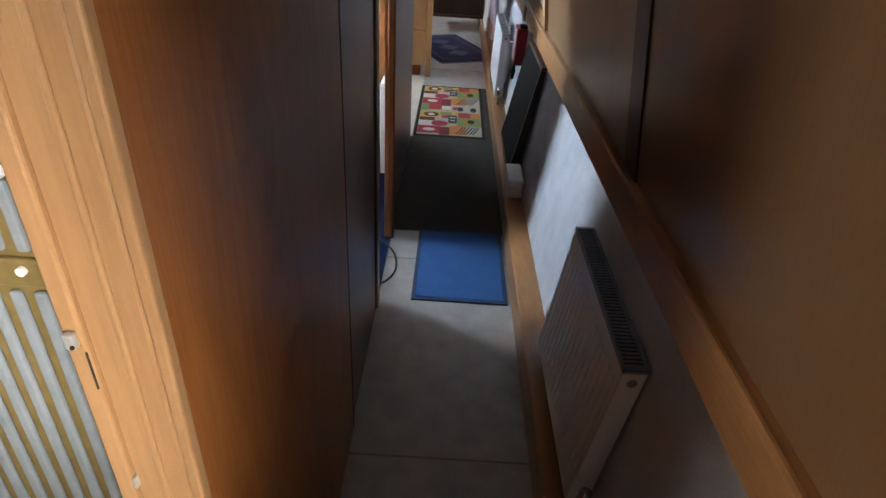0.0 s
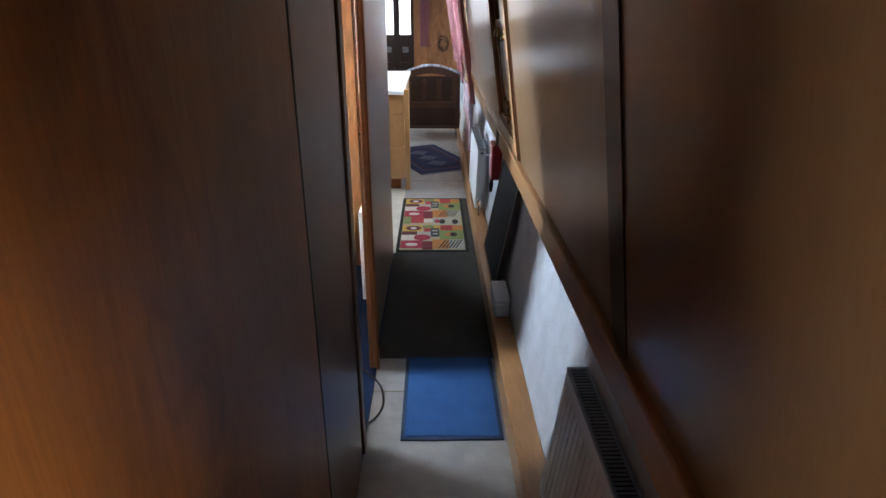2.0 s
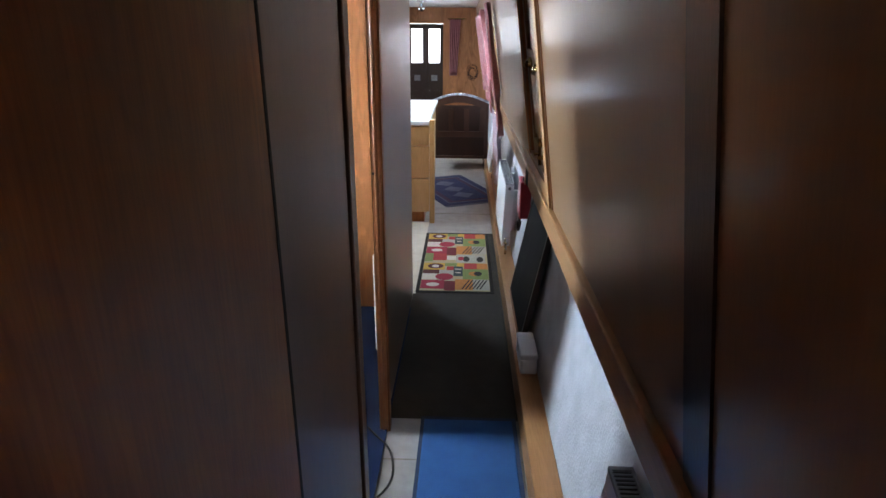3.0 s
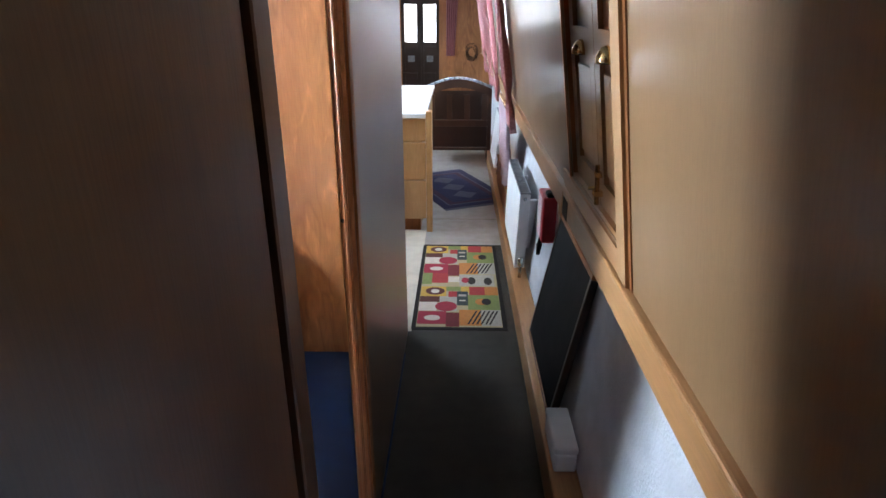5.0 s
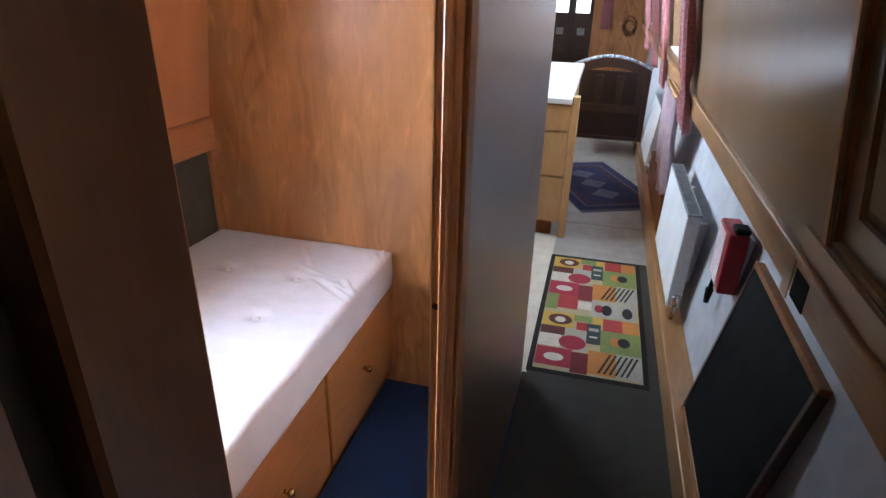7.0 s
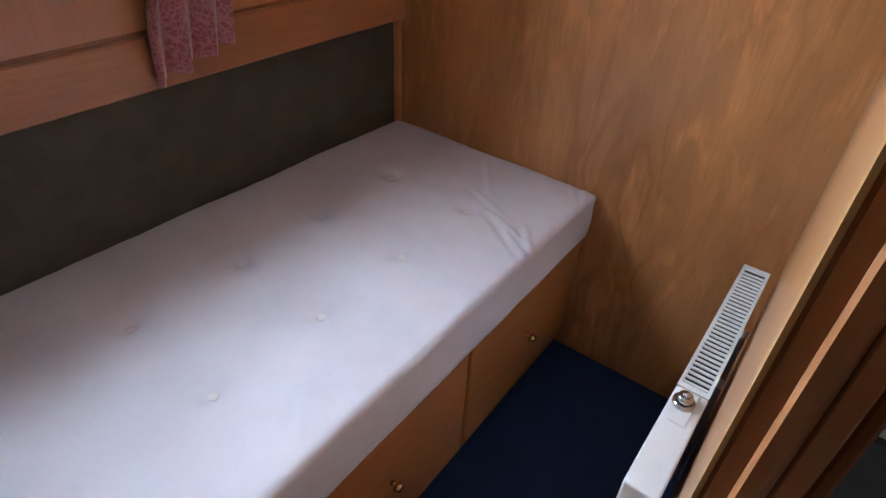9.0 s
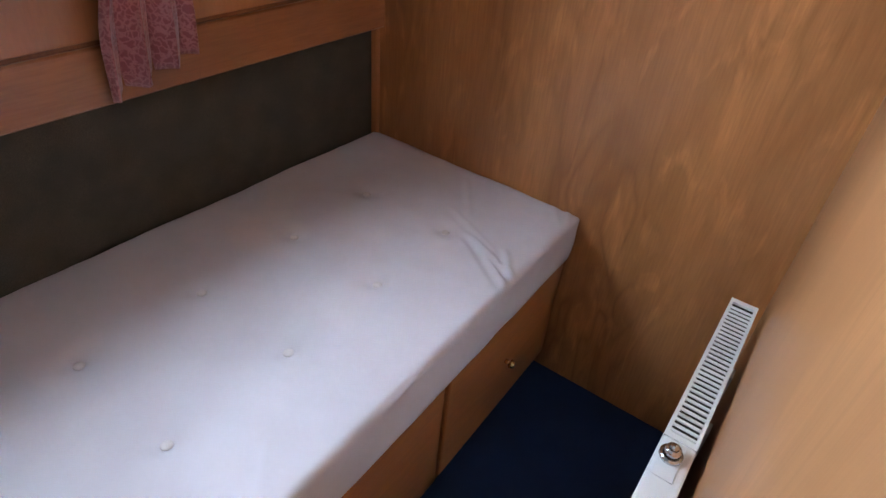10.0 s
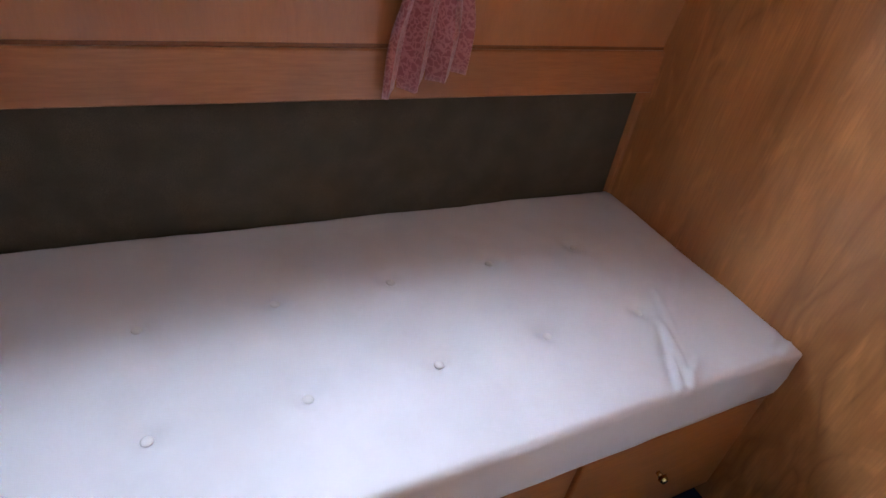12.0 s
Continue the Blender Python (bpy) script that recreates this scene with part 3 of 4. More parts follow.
part("end_casing", boxes((-0.106, -0.050, 7.835, 8.071, 0.18, 0.66), bevel=0.004, segments=2), WHITE, end_cap)
part("knob_plate", boxes((-0.100, -0.064, 7.985, 8.066, 0.6602, 0.6625), bevel=0.001), WHITE, end_cap)
bm = bmesh.new()
cyl(bm, (-0.083, 8.034, 0.6625), (-0.083, 8.034, 0.668), 0.019, n=24)
cyl(bm, (-0.083, 8.034, 0.668), (-0.083, 8.034, 0.682), 0.0145, 0.012, 20)
cyl(bm, (-0.083, 8.034, 0.682), (-0.083, 8.034, 0.688), 0.008, 0.006, 14)
part("control_knob", bm, CHROME, end_cap, "round chrome control knob", True)

# ---- mats and rugs ----
bmat = thing("door_mat", "blue ribbed door mat with a dark rubber edge", "mat")
part("carpet_face", boxes((0.145, 0.528, 6.98, 7.545, 0.002, 0.010), bevel=0.003), BLUE_MAT, bmat)
part("edge", boxes((0.130, 0.545, 6.962, 6.98, 0.0, 0.007), (0.130, 0.545, 7.545, 7.565, 0.0, 0.007), (0.130, 0.145, 6.98, 7.545, 0.0, 0.007), (0.528, 0.545, 6.98, 7.545, 0.0, 0.007)), MAT_EDGE, bmat)

# ---- galley ----
unit = thing("galley_unit", "pale pine galley drawer unit", "kitchen unit")
GX, GY = 0.004, 10.40
part("carcass", boxes((-0.75, GX - 0.025, GY + 0.02, 12.05, 0.10, 0.868)), PINE, unit)
part("plinth", boxes((-0.73, GX - 0.05, GY + 0.05, 12.0, 0.0, 0.10)), OAK_DARK_AND_SHADED, unit)
part("end_panel", boxes((GX + 0.001, GX + 0.045, GY - 0.014, GY + 0.055, 0.0035, 0.915), bevel=0.006, segments=2), PINE, unit)
for z0, z1 in ((0.11, 0.405), (0.415, 0.69), (0.70, 0.86)):
    for a, b in ((-0.36, GX - 0.002), (-0.74, -0.37)):
        dr = part("drawer_front", boxes((a, b, GY, GY + 0.02, z0, z1), bevel=0.004), PINE, unit)
        part("knob", rods((((a + b) / 2, GY - 0.022, (z0 + z1) / 2), ((a + b) / 2, GY, (z0 + z1) / 2)), r=0.012), BRASS, dr)
tagged(part("worktop", boxes((-0.78, GX - 0.001, GY - 0.02, 12.08, 0.869, 0.903), bevel=0.005, segments=2), WORKTOP), "white laminate worktop on the galley unit", "worktop")

# ---- chair ----


def settle(cx, y):
    c = thing("armchair", "dark mahogany settle back with panelled slats and an arched top", "armchair", at=(0, 0, 0))
    w = 0.36
    bm = bmesh.new()
    n = 14
    top = [(cx - w + 2 * w * i / n, 0.80 + 0.10 * math.sin(math.pi * i / n)) for i in range(n + 1)]
    for yy in (y, y + 0.035):
        for i in range(n + 1):
            bm.verts.new((top[i][0], yy, top[i][1]))
            bm.verts.new((top[i][0], yy, top[i][1] - 0.085))
    bm.verts.ensure_lookup_table()
    k = 2 * (n + 1)
    for i in range(n):
        a, b = 2 * i, 2 * i + 2
        bm.faces.new([bm.verts[q] for q in (a, b, b + 1, a + 1)])
        bm.faces.new([bm.verts[q] for q in (k + a, k + a + 1, k + b + 1, k + b)])
        bm.faces.new([bm.verts[q] for q in (a, k + a, k + b, b)])
        bm.faces.new([bm.verts[q] for q in (a + 1, b + 1, k + b + 1, k + a + 1)])
    part("crest_rail", bm, CHAIR_FRAME, c)
    bm = bmesh.new()
    for i in range(n):
        (xa, za), (xb, zb) = top[i], top[i + 1]
        cyl(bm, (xa, y + 0.03, za + 0.008), (xb, y + 0.03, zb + 0.008), 0.018, n=8)
    part("padded_edge", bm, PALE_BLUE, c, "pale blue padded top edge", True)
    for x in (cx - w, cx + w - 0.045):
        part("back_post", boxes((x, x + 0.045, y, y + 0.045, 0.10, 0.80), bevel=0.006), CHAIR_FRAME, c)
    part("mid_rail", boxes((cx - w + 0.045, cx + w - 0.045, y + 0.004, y + 0.032, 0.40, 0.47), bevel=0.004), CHAIR_FRAME, c)
    part("lower_panel", boxes((cx - w + 0.045, cx + w - 0.045, y + 0.012, y + 0.03, 0.17, 0.40), bevel=0.003), MAHOGANY, c)
    part("bottom_rail", boxes((cx - w + 0.045, cx + w - 0.045, y + 0.002, y + 0.034, 0.135, 0.169), bevel=0.006), CHAIR_FRAME, c)
    part("back_panel", boxes((cx - w + 0.045, cx + w - 0.045, y + 0.022, y + 0.03, 0.47, 0.78)), MAHOGANY, c)
    for i in range(4):
        x = cx - w + 0.075 + (2 * w - 0.15) * i / 3
        part("slat", boxes((x - 0.03, x + 0.03, y + 0.006, y + 0.021, 0.47, 0.74), bevel=0.003), CHAIR_FRAME, c)
    part("seat", boxes((cx - w, cx + w, y + 0.046, y + 0.56, 0.34, 0.42), bevel=0.015, segments=2), MAHOGANY, c)
    for x in (cx - w, cx + w - 0.05):
        part("arm", boxes((x, x + 0.05, y + 0.046, y + 0.54, 0.60, 0.64), bevel=0.01), MAHOGANY, c)
        part("arm_post", boxes((x + 0.005, x + 0.045, y + 0.49, y + 0.53, 0.42, 0.60), bevel=0.005), MAHOGANY, c)
        for yy in (y + 0.005, y + 0.50):
            b = bmesh.new()
            cyl(b, (x + 0.022, yy + 0.02, 0.0), (x + 0.022, yy + 0.02, 0.07), 0.014, 0.024, 10)
            cyl(b, (x + 0.022, yy + 0.02, 0.07), (x + 0.022, yy + 0.02, 0.34 if yy > y + 0.1 else 0.10), 0.024, 0.024, 10)
            part("leg", b, MAHOGANY, c)


settle(0.235, 12.64)

# ---- printed kitchen mat ----
mat = thing("kitchen_mat", "multicoloured printed kitchen mat with a black bound edge", "mat")
MX0, MX1, MY0, MY1 = -0.004, 0.514, 8.897, 10.115
part("backing", boxes((MX0, MX1, MY0, MY1, 0.0, 0.006), bevel=0.002), BLACK, mat)
part("face", boxes((MX0 + 0.025, MX1 - 0.025, MY0 + 0.027, MY1 - 0.025, 0.0062, 0.0075)), mottled("mat_ground", (0.42, 0.36, 0.20), (0.36, 0.31, 0.18), 0.85, 60), mat)
INK = {k: mottled("mat_" + k, c, tuple(0.8 * v for v in c), 0.85, 90, 0.2, 0.0005, fine=900) for k, c in dict(
    yellow=(0.58, 0.36, 0.055), green=(0.20, 0.26, 0.075), red=(0.40, 0.035, 0.035), orange=(0.52, 0.20, 0.040), brown=(0.10, 0.025, 0.018),
    grey=(0.40, 0.38, 0.33), teal=(0.035, 0.055, 0.060), crimson=(0.34, 0.018, 0.045), white=(0.62, 0.58, 0.50), black=(0.02, 0.015, 0.015), maroon=(0.17, 0.015, 0.022)).items()}
FW, FH = MX1 - MX0 - 0.054, (MY1 - MY0 - 0.056) / 1.74


def printed(half, layer, ink, u0, u1, v0, v1, round_=False):
    if half and v0 >= 0.70:
        return
    v1 = min(v1, 0.74) if half else v1
    x0, x1 = MX0 + 0.027 + FW * u0, MX0 + 0.027 + FW * u1
    top = MY1 - 0.027 - half * FH
    y1, y0 = top - FH * v0, top - FH * v1
    z = 0.0078 + 0.0004 * layer
    bm = bmesh.new()
    if round_:
        n = 20
        bm.faces.new([bm.verts.new(((x0 + x1) / 2 + (x1 - x0) / 2 * math.cos(6.2832 * i / n), (y0 + y1) / 2 + (y1 - y0) / 2 * math.sin(6.2832 * i / n), z)) for i in range(n)])
        r = bmesh.ops.extrude_face_region(bm, geom=bm.faces[:])
        bmesh.ops.translate(bm, vec=(0, 0, -0.0006), verts=[v for v in r["geom"] if isinstance(v, bmesh.types.BMVert)])
    else:
        box(bm, x0, x1, y0, y1, z - 0.0006, z)
    part("printed_patch", bm, INK[ink], mat)


def stripe(half, u, v):
    """One slanting black stripe on the pale corner patch."""
    if half and v > 0.7:
        return
    y1 = MY1 - 0.027 - half * FH - FH * v
    w, h = FW * 0.022, FH * 0.23
    x = MX0 + 0.027 + FW * min(u + 0.10, 0.955)
    bm = bmesh.new()
    low = [bm.verts.new((x + dx - 0.05 * (1 - k), y1 - h * (1 - k), 0.0090)) for dx, k in ((0, 0), (w, 0), (w, 1), (0, 1))]
    bm.faces.new(low)
    r = bmesh.ops.extrude_face_region(bm, geom=bm.faces[:])
    bmesh.ops.translate(bm, vec=(0, 0, -0.0006), verts=[q for q in r["geom"] if isinstance(q, bmesh.types.BMVert)])
    part("printed_stripe", bm, INK["black"], mat)


for half in (0, 1):
    def P(*a):
        printed(half, *a)
    P(0, "yellow", 0.0, 0.33, 0.0, 0.20); P(0, "green", 0.33, 0.52, 0.0, 0.09); P(0, "yellow", 0.52, 0.63, 0.0, 0.12); P(0, "red", 0.63, 0.83, 0.0, 0.17)
    P(0, "orange", 0.83, 1.0, 0.0, 0.17); P(0, "brown", 0.0, 0.25, 0.20, 0.31); P(0, "grey", 0.25, 0.47, 0.20, 0.48); P(1, "red", 0.36, 0.47, 0.10, 0.21)
    P(1, "teal", 0.47, 0.61, 0.10, 0.37); P(0, "green", 0.61, 1.0, 0.17, 0.45); P(0, "white", 0.0, 0.22, 0.31, 0.47); P(0, "crimson", 0.0, 0.34, 0.48, 0.70)
    P(0, "maroon", 0.34, 0.50, 0.50, 0.76); P(0, "orange", 0.50, 0.76, 0.45, 0.72); P(0, "grey", 0.76, 1.0, 0.45, 0.72); P(0, "green", 0.0, 0.13, 0.70, 0.95)
    P(0, "red", 0.13, 0.35, 0.70, 0.92); P(0, "white", 0.35, 0.52, 0.78, 0.90); P(1, "grey", 0.50, 0.97, 0.74, 0.98)
    P(2, "brown", 0.06, 0.31, 0.02, 0.17, True); P(3, "white", 0.13, 0.24, 0.06, 0.14, True); P(2, "crimson", 0.20, 0.47, 0.30, 0.48, True)
    P(2, "white", 0.08, 0.27, 0.55, 0.64, True); P(2, "orange", 0.70, 0.86, 0.24, 0.36, True); P(3, "black", 0.78, 0.90, 0.24, 0.36, True)
    P(2, "crimson", 0.53, 0.63, 0.80, 0.92, True); P(2, "black", 0.61, 0.72, 0.79, 0.95, True); P(2, "black", 0.83, 0.94, 0.80, 0.96, True)
    P(2, "grey", 0.49, 0.59, 0.16, 0.20); P(2, "white", 0.50, 0.58, 0.27, 0.29)
    for i in range(7):
        stripe(half, 0.60 + 0.052 * i, 0.47)

# ---- blue saloon rug ----
rug = thing("saloon_rug", "dark blue oriental rug with a pale fringe", "rug")
RUG_BLUE = carpet("rug_blue", (0.020, 0.026, 0.095), (0.04, 0.04, 0.12), 500, 0.002)
RUG_RED = carpet("rug_red", (0.06, 0.025, 0.06), (0.08, 0.035, 0.08), 500, 0.002)
RUG_PALE = carpet("rug_pale", (0.15, 0.16, 0.22), (0.10, 0.11, 0.17), 500, 0.002)
Q = pose(0.20, 11.62, 0, 0, 0, 24)
for nm, mt_, (a, b, c, d), z in (("fringe", RUG_PALE, (-0.34, 0.34, -0.62, 0.62), 0.004), ("border", RUG_BLUE, (-0.34, 0.34, -0.58, 0.58), 0.006), ("band", RUG_PALE, (-0.27, 0.27, -0.51, 0.51), 0.0066),
                                 ("field", RUG_RED, (-0.255, 0.255, -0.495, 0.495), 0.0072), ("field_ground", RUG_BLUE, (-0.20, 0.20, -0.44, 0.44), 0.0078)):
    bm = boxes((a, b, c, d, 0.0, z))
    bm.transform(Q)
    part(nm, bm, mt_, rug)
for k in (-0.26, 0.0, 0.26):
    bm = bmesh.new()
    box(bm, -0.085, 0.085, -0.085, 0.085, 0.0, 0.0084)
    bm.transform(Q @ pose(0, k, 0, 0, 0, 45))
    part("medallion", bm, RUG_PALE, rug)

# ---- side hatch ----
hatch = tagged(new("side_hatch"), "recessed oak side hatch with two panelled doors and brass pulls", "hatch", kind="structure")
HY0, HY1, HZ0, HZ1 = HATCH
part("sill", boxes((CAB_R + 0.004, CAB_R + 0.10, HY0, HY1, HZ0 - 0.001, HZ0 + 0.012), lean=lean_r), OAK_TRIM, hatch)
for a, b in ((HY0 - 0.001, HY0 + 0.008), (HY1 - 0.008, HY1 + 0.001)):
    part("reveal", boxes((CAB_R + 0.004, CAB_R + 0.10, a, b, HZ0 + 0.013, HZ1), lean=lean_r), OAK_DARK_AND_SHADED, hatch)
part("face_stile", boxes((CAB_R - 0.010, CAB_R + 0.003, 7.205, 7.268, GUNWALE + 0.017, CEIL), lean=lean_r), PALE_OAK, hatch)
# No gap is cut; a dark strip paints its shade.
part("face_gap_shade", boxes((CAB_R - 0.003, CAB_R + 0.001, 7.186, 7.204, GUNWALE + 0.017, CEIL), lean=lean_r), RED_INSET, hatch, "dark reddish strip coloured as the shade of a gap")
part("apron", boxes((CAB_R - 0.008, CAB_R + 0.003, 7.27, 7.95, GUNWALE + 0.017, HZ0 - 0.003), lean=lean_r), OAK_TRIM, hatch)


def hatch_leaf(y0, y1, pull_y):
    x = CAB_R + 0.016
    leaf = part("hatch_door", boxes((x, x + 0.022, y0, y0 + 0.05, HZ0 + 0.014, HZ1), (x, x + 0.022, y1 - 0.05, y1, HZ0 + 0.014, HZ1),
                                    (x, x + 0.022, y0 + 0.05, y1 - 0.05, HZ0 + 0.014, HZ0 + 0.075), (x, x + 0.022, y0 + 0.05, y1 - 0.05, 1.485, 1.55), lean=lean_r), HATCH_OAK, hatch)
    part("lower_panel", boxes((x + 0.012, x + 0.02, y0 + 0.05, y1 - 0.05, HZ0 + 0.075, 1.485), lean=lean_r), RED_INSET, leaf)
    part("raised_field", boxes((x + 0.004, x + 0.0115, y0 + 0.068, y1 - 0.068, HZ0 + 0.098, 1.462), bevel=0.003, lean=lean_r), HATCH_OAK, leaf)
    part("upper_panel", boxes((x + 0.012, x + 0.02, y0 + 0.05, y1 - 0.05, 1.55, HZ1), lean=lean_r), RED_INSET, leaf)
    bm = bmesh.new()
    bmesh.ops.create_uvsphere(bm, u_segments=20, v_segments=10, radius=0.03)
    bmesh.ops.bisect_plane(bm, geom=bm.verts[:] + bm.edges[:] + bm.faces[:], plane_co=(0, 0, -0.006), plane_no=(0, 0, 1), clear_inner=True)
    bm.transform(Matrix.Translation((x - 0.003 + lean_r(1.505), pull_y, 1.493)) @ Matrix.Diagonal((0.75, 0.95, 1.0, 1)))
    pull = part("cup_pull", bm, BRASS, leaf, "polished brass cup pull", True)
    mod = pull.modifiers.new("wall", "SOLIDIFY")
    mod.thickness = 0.0025
    return leaf


near_leaf = hatch_leaf(HY0 + 0.010, 7.533, 7.395)
hatch_leaf(7.537, HY1 - 0.010, 7.665)
bm = bmesh.new()
bx = CAB_R + 0.016 + lean_r(1.2)
cyl(bm, (bx - 0.008, 7.512, 1.153), (bx - 0.014, 7.512, 1.25), 0.0055, n=10)
cyl(bm, (bx - 0.010, 7.512, 1.195), (bx - 0.028, 7.522, 1.190), 0.004, n=8)
for z in (1.175, 1.222):
    box(bm, bx - 0.018, bx + 0.004, 7.501, 7.523, z, z + 0.012)
part("barrel_bolt", bm, BRASS, near_leaf, "brass barrel bolt")
rl = bpy.data.objects["rail_east"]
# Flat plate on the rail; its black paints the slot's inner shade.
part("finger_slot_shade", boxes((CAB_R - 0.0135, CAB_R - 0.011, 7.86, 7.94, 0.985, 1.045), bevel=0.0), JOINT_AND_SHADE, rl, "flat dark plate coloured as the shade in a finger slot")
part("joint_cover", boxes((CAB_R - 0.014, CAB_R - 0.0115, 7.955, 8.0, 0.968, 1.058)), OAK_TRIM, rl)
setting("trim_panel_joint", boxes((CAB_R - 0.004, CAB_R + 0.002, 5.905, 5.985, GUNWALE + 0.017, CEIL), lean=lean_r), MAHOGANY, "dark oak joint strip on the cabin side", "trim")
setting("trim_panel_joint_far", boxes((CAB_R - 0.004, CAB_R + 0.002, HY1 + 0.004, HY1 + 0.022, GUNWALE + 0.017, CEIL), lean=lean_r), OAK_POST, "pale oak edge strip beside the hatch", "trim")

# ---- windows ----


def window(i, side, y0, y1, z0, z1):
    w = tagged(new("window_%d" % i), "white-framed cabin window, bright with daylight", "window", kind="structure")
    x, f = (CAB_R + 0.055, lean_r) if side > 0 else (CAB_L - 0.075, lean_l)
    t = 0.022
    for d in ((x, x + 0.02, y0, y0 + t, z0, z1), (x, x + 0.02, y1 - t, y1, z0, z1), (x, x + 0.02, y0 + t, y1 - t, z0, z0 + t), (x, x + 0.02, y0 + t, y1 - t, z1 - t, z1)):
        part("window_frame", boxes(d, lean=f), WHITE, w)
    p = part("pane", boxes((x + 0.008, x + 0.012, y0 + t, y1 - t, z0 + t, z1 - t), lean=f), GLASS, w)
    p.visible_shadow = False
    # West sills are widened to block lamp light and deepen the shade below.
    s = (CAB_R - 0.012, CAB_R + 0.055) if side > 0 else (CAB_L - 0.055, CAB_L + 0.055)
    part("window_sill", boxes((*s, y0 - 0.01, y1 + 0.01, z0 - 0.012, z0 + 0.003), lean=f), WORKTOP, w, "white sill board")


k = 1
for h in EAST_WINDOWS:
    window(k, 1, *h)
    k += 1
for h in WEST_WINDOWS:
    window(k, -1, *h)
    k += 1

# ---- curtains ----


def curtain(label, side, y0, y1, z_top, z_tie, z_bot, seed, pinch=0.8, tie=True, deep=0.027, slant=0.0):
    """Pleated curtain, drawn in at a tie rod and flaring below it."""
    f = lean_r if side > 0 else lean_l
    base = CAB_R - 0.04 if side > 0 else CAB_L + 0.04
    rnd = random.Random(seed)
    c = thing("curtain", label, "curtain", "cabin curtains")
    bm = bmesh.new()
    nu, nv = 64, 28
    ph = rnd.uniform(0, 6)
    folds = max(2, round((y1 - y0) / 0.072))
    mid = (y0 + y1) / 2
    rows = []
    for j in range(nv + 1):
        z = z_bot + (z_top - z_bot) * j / nv
        g = 1 - (1 - pinch) * math.exp(-((z - z_tie) / 0.07) ** 2)
        row = []
        for i in range(nu + 1):
            u = i / nu
            a = 2 * math.pi * folds * u + ph + 0.5 * math.sin(3 * z + seed)
            amp = deep * g * (0.7 + 0.5 * noise.noise((u * 6, z * 2, seed)))
            y = mid + (u - 0.5) * (y1 - y0) * g + 0.005 * math.sin(a * 2)
            zz = z + slant * u * max(0.0, 1 - (z - z_bot) / max(0.01, z_tie - z_bot)) + (0.012 * noise.noise((u * 7, 1, seed)) if j == 0 else 0)
            row.append(bm.verts.new((base + f(z) + (-1 if side > 0 else 1) * (amp * math.sin(a) + 0.004 * noise.noise((u * 20, z * 9, seed))), y, zz)))
        rows.append(row)
    for j in range(nv):
        for i in range(nu):
            bm.faces.new((rows[j][i], rows[j][i + 1], rows[j + 1][i + 1], rows[j + 1][i]))
    cl = part("cloth", bm, PINK, c, "", True)
    m = cl.modifiers.new("thickness", "SOLIDIFY")
    m.thickness = 0.0025
    if tie:
        x = base + f(z_tie) + (-0.034 if side > 0 else 0.034)
        part("tie_rod", rods(((x, y0 - 0.03, z_tie), (x, y1 + 0.03, z_tie)), r=0.0035, n=8), BRASS, c, "thin brass tie rod")
    return c


curtain("dusky pink damask curtain held by a brass rod", -1, 7.858, 8.055, 1.78, 1.195, 0.955, 1, 0.78, True, 0.036, 0.05)
curtain("dusky pink damask curtain held by a brass rod", -1, 6.80, 6.95, 1.78, 1.195, 0.968, 2, 0.86)
curtain("dusky pink tied-back curtain beside the galley window", 1, 9.66, 9.96, 1.80, 1.10, 0.90, 3, 0.55)
curtain("dusky pink tied-back curtain beside the galley window", 1, 10.99, 11.26, 1.80, 1.10, 0.90, 4, 0.55)
curtain("dusky pink tied-back curtain beside the saloon window", 1, 12.05, 12.34, 1.80, 1.10, 0.90, 5, 0.55)
curtain("dusky pink tied-back curtain beside the saloon window", 1, 13.42, 13.7, 1.80, 1.10, 0.90, 6, 0.55)


def bow_curtain():
    c = thing("curtain", "dusky pink curtain beside the bow doors", "curtain", "cabin curtains")
    bm = bmesh.new()
    rows = []
    for j in range(17):
        z = 0.95 + 0.85 * j / 16
        rows.append([bm.verts.new((0.05 + 0.17 * i / 30 * (0.7 + 0.3 * j / 16), BOW - 0.035 - 0.014 * math.sin(i * 1.1), z)) for i in range(31)])
    for j in range(16):
        for i in range(30):
            bm.faces.new((rows[j][i], rows[j][i + 1], rows[j + 1][i + 1], rows[j + 1][i]))
    part("cloth", bm, PINK, c, "", True).modifiers.new("thickness", "SOLIDIFY").thickness = 0.003
    part("pole", rods(((0.0, BOW - 0.035, 1.81), (0.3, BOW - 0.035, 1.81)), r=0.008), BRASS, c)


bow_curtain()

# ---- things along the corridor ----

bx_ = thing("white_box", "white plastic box on the oak ledge", "box")
part("body", boxes((0.572, 0.648, 7.715, 7.935, LEDGE_TOP, LEDGE_TOP + 0.075), bevel=0.01, segments=3), WHITE, bx_)
part("lid", boxes((0.569, 0.651, 7.712, 7.938, LEDGE_TOP + 0.076, LEDGE_TOP + 0.103), bevel=0.008, segments=3), WHITE, bx_)


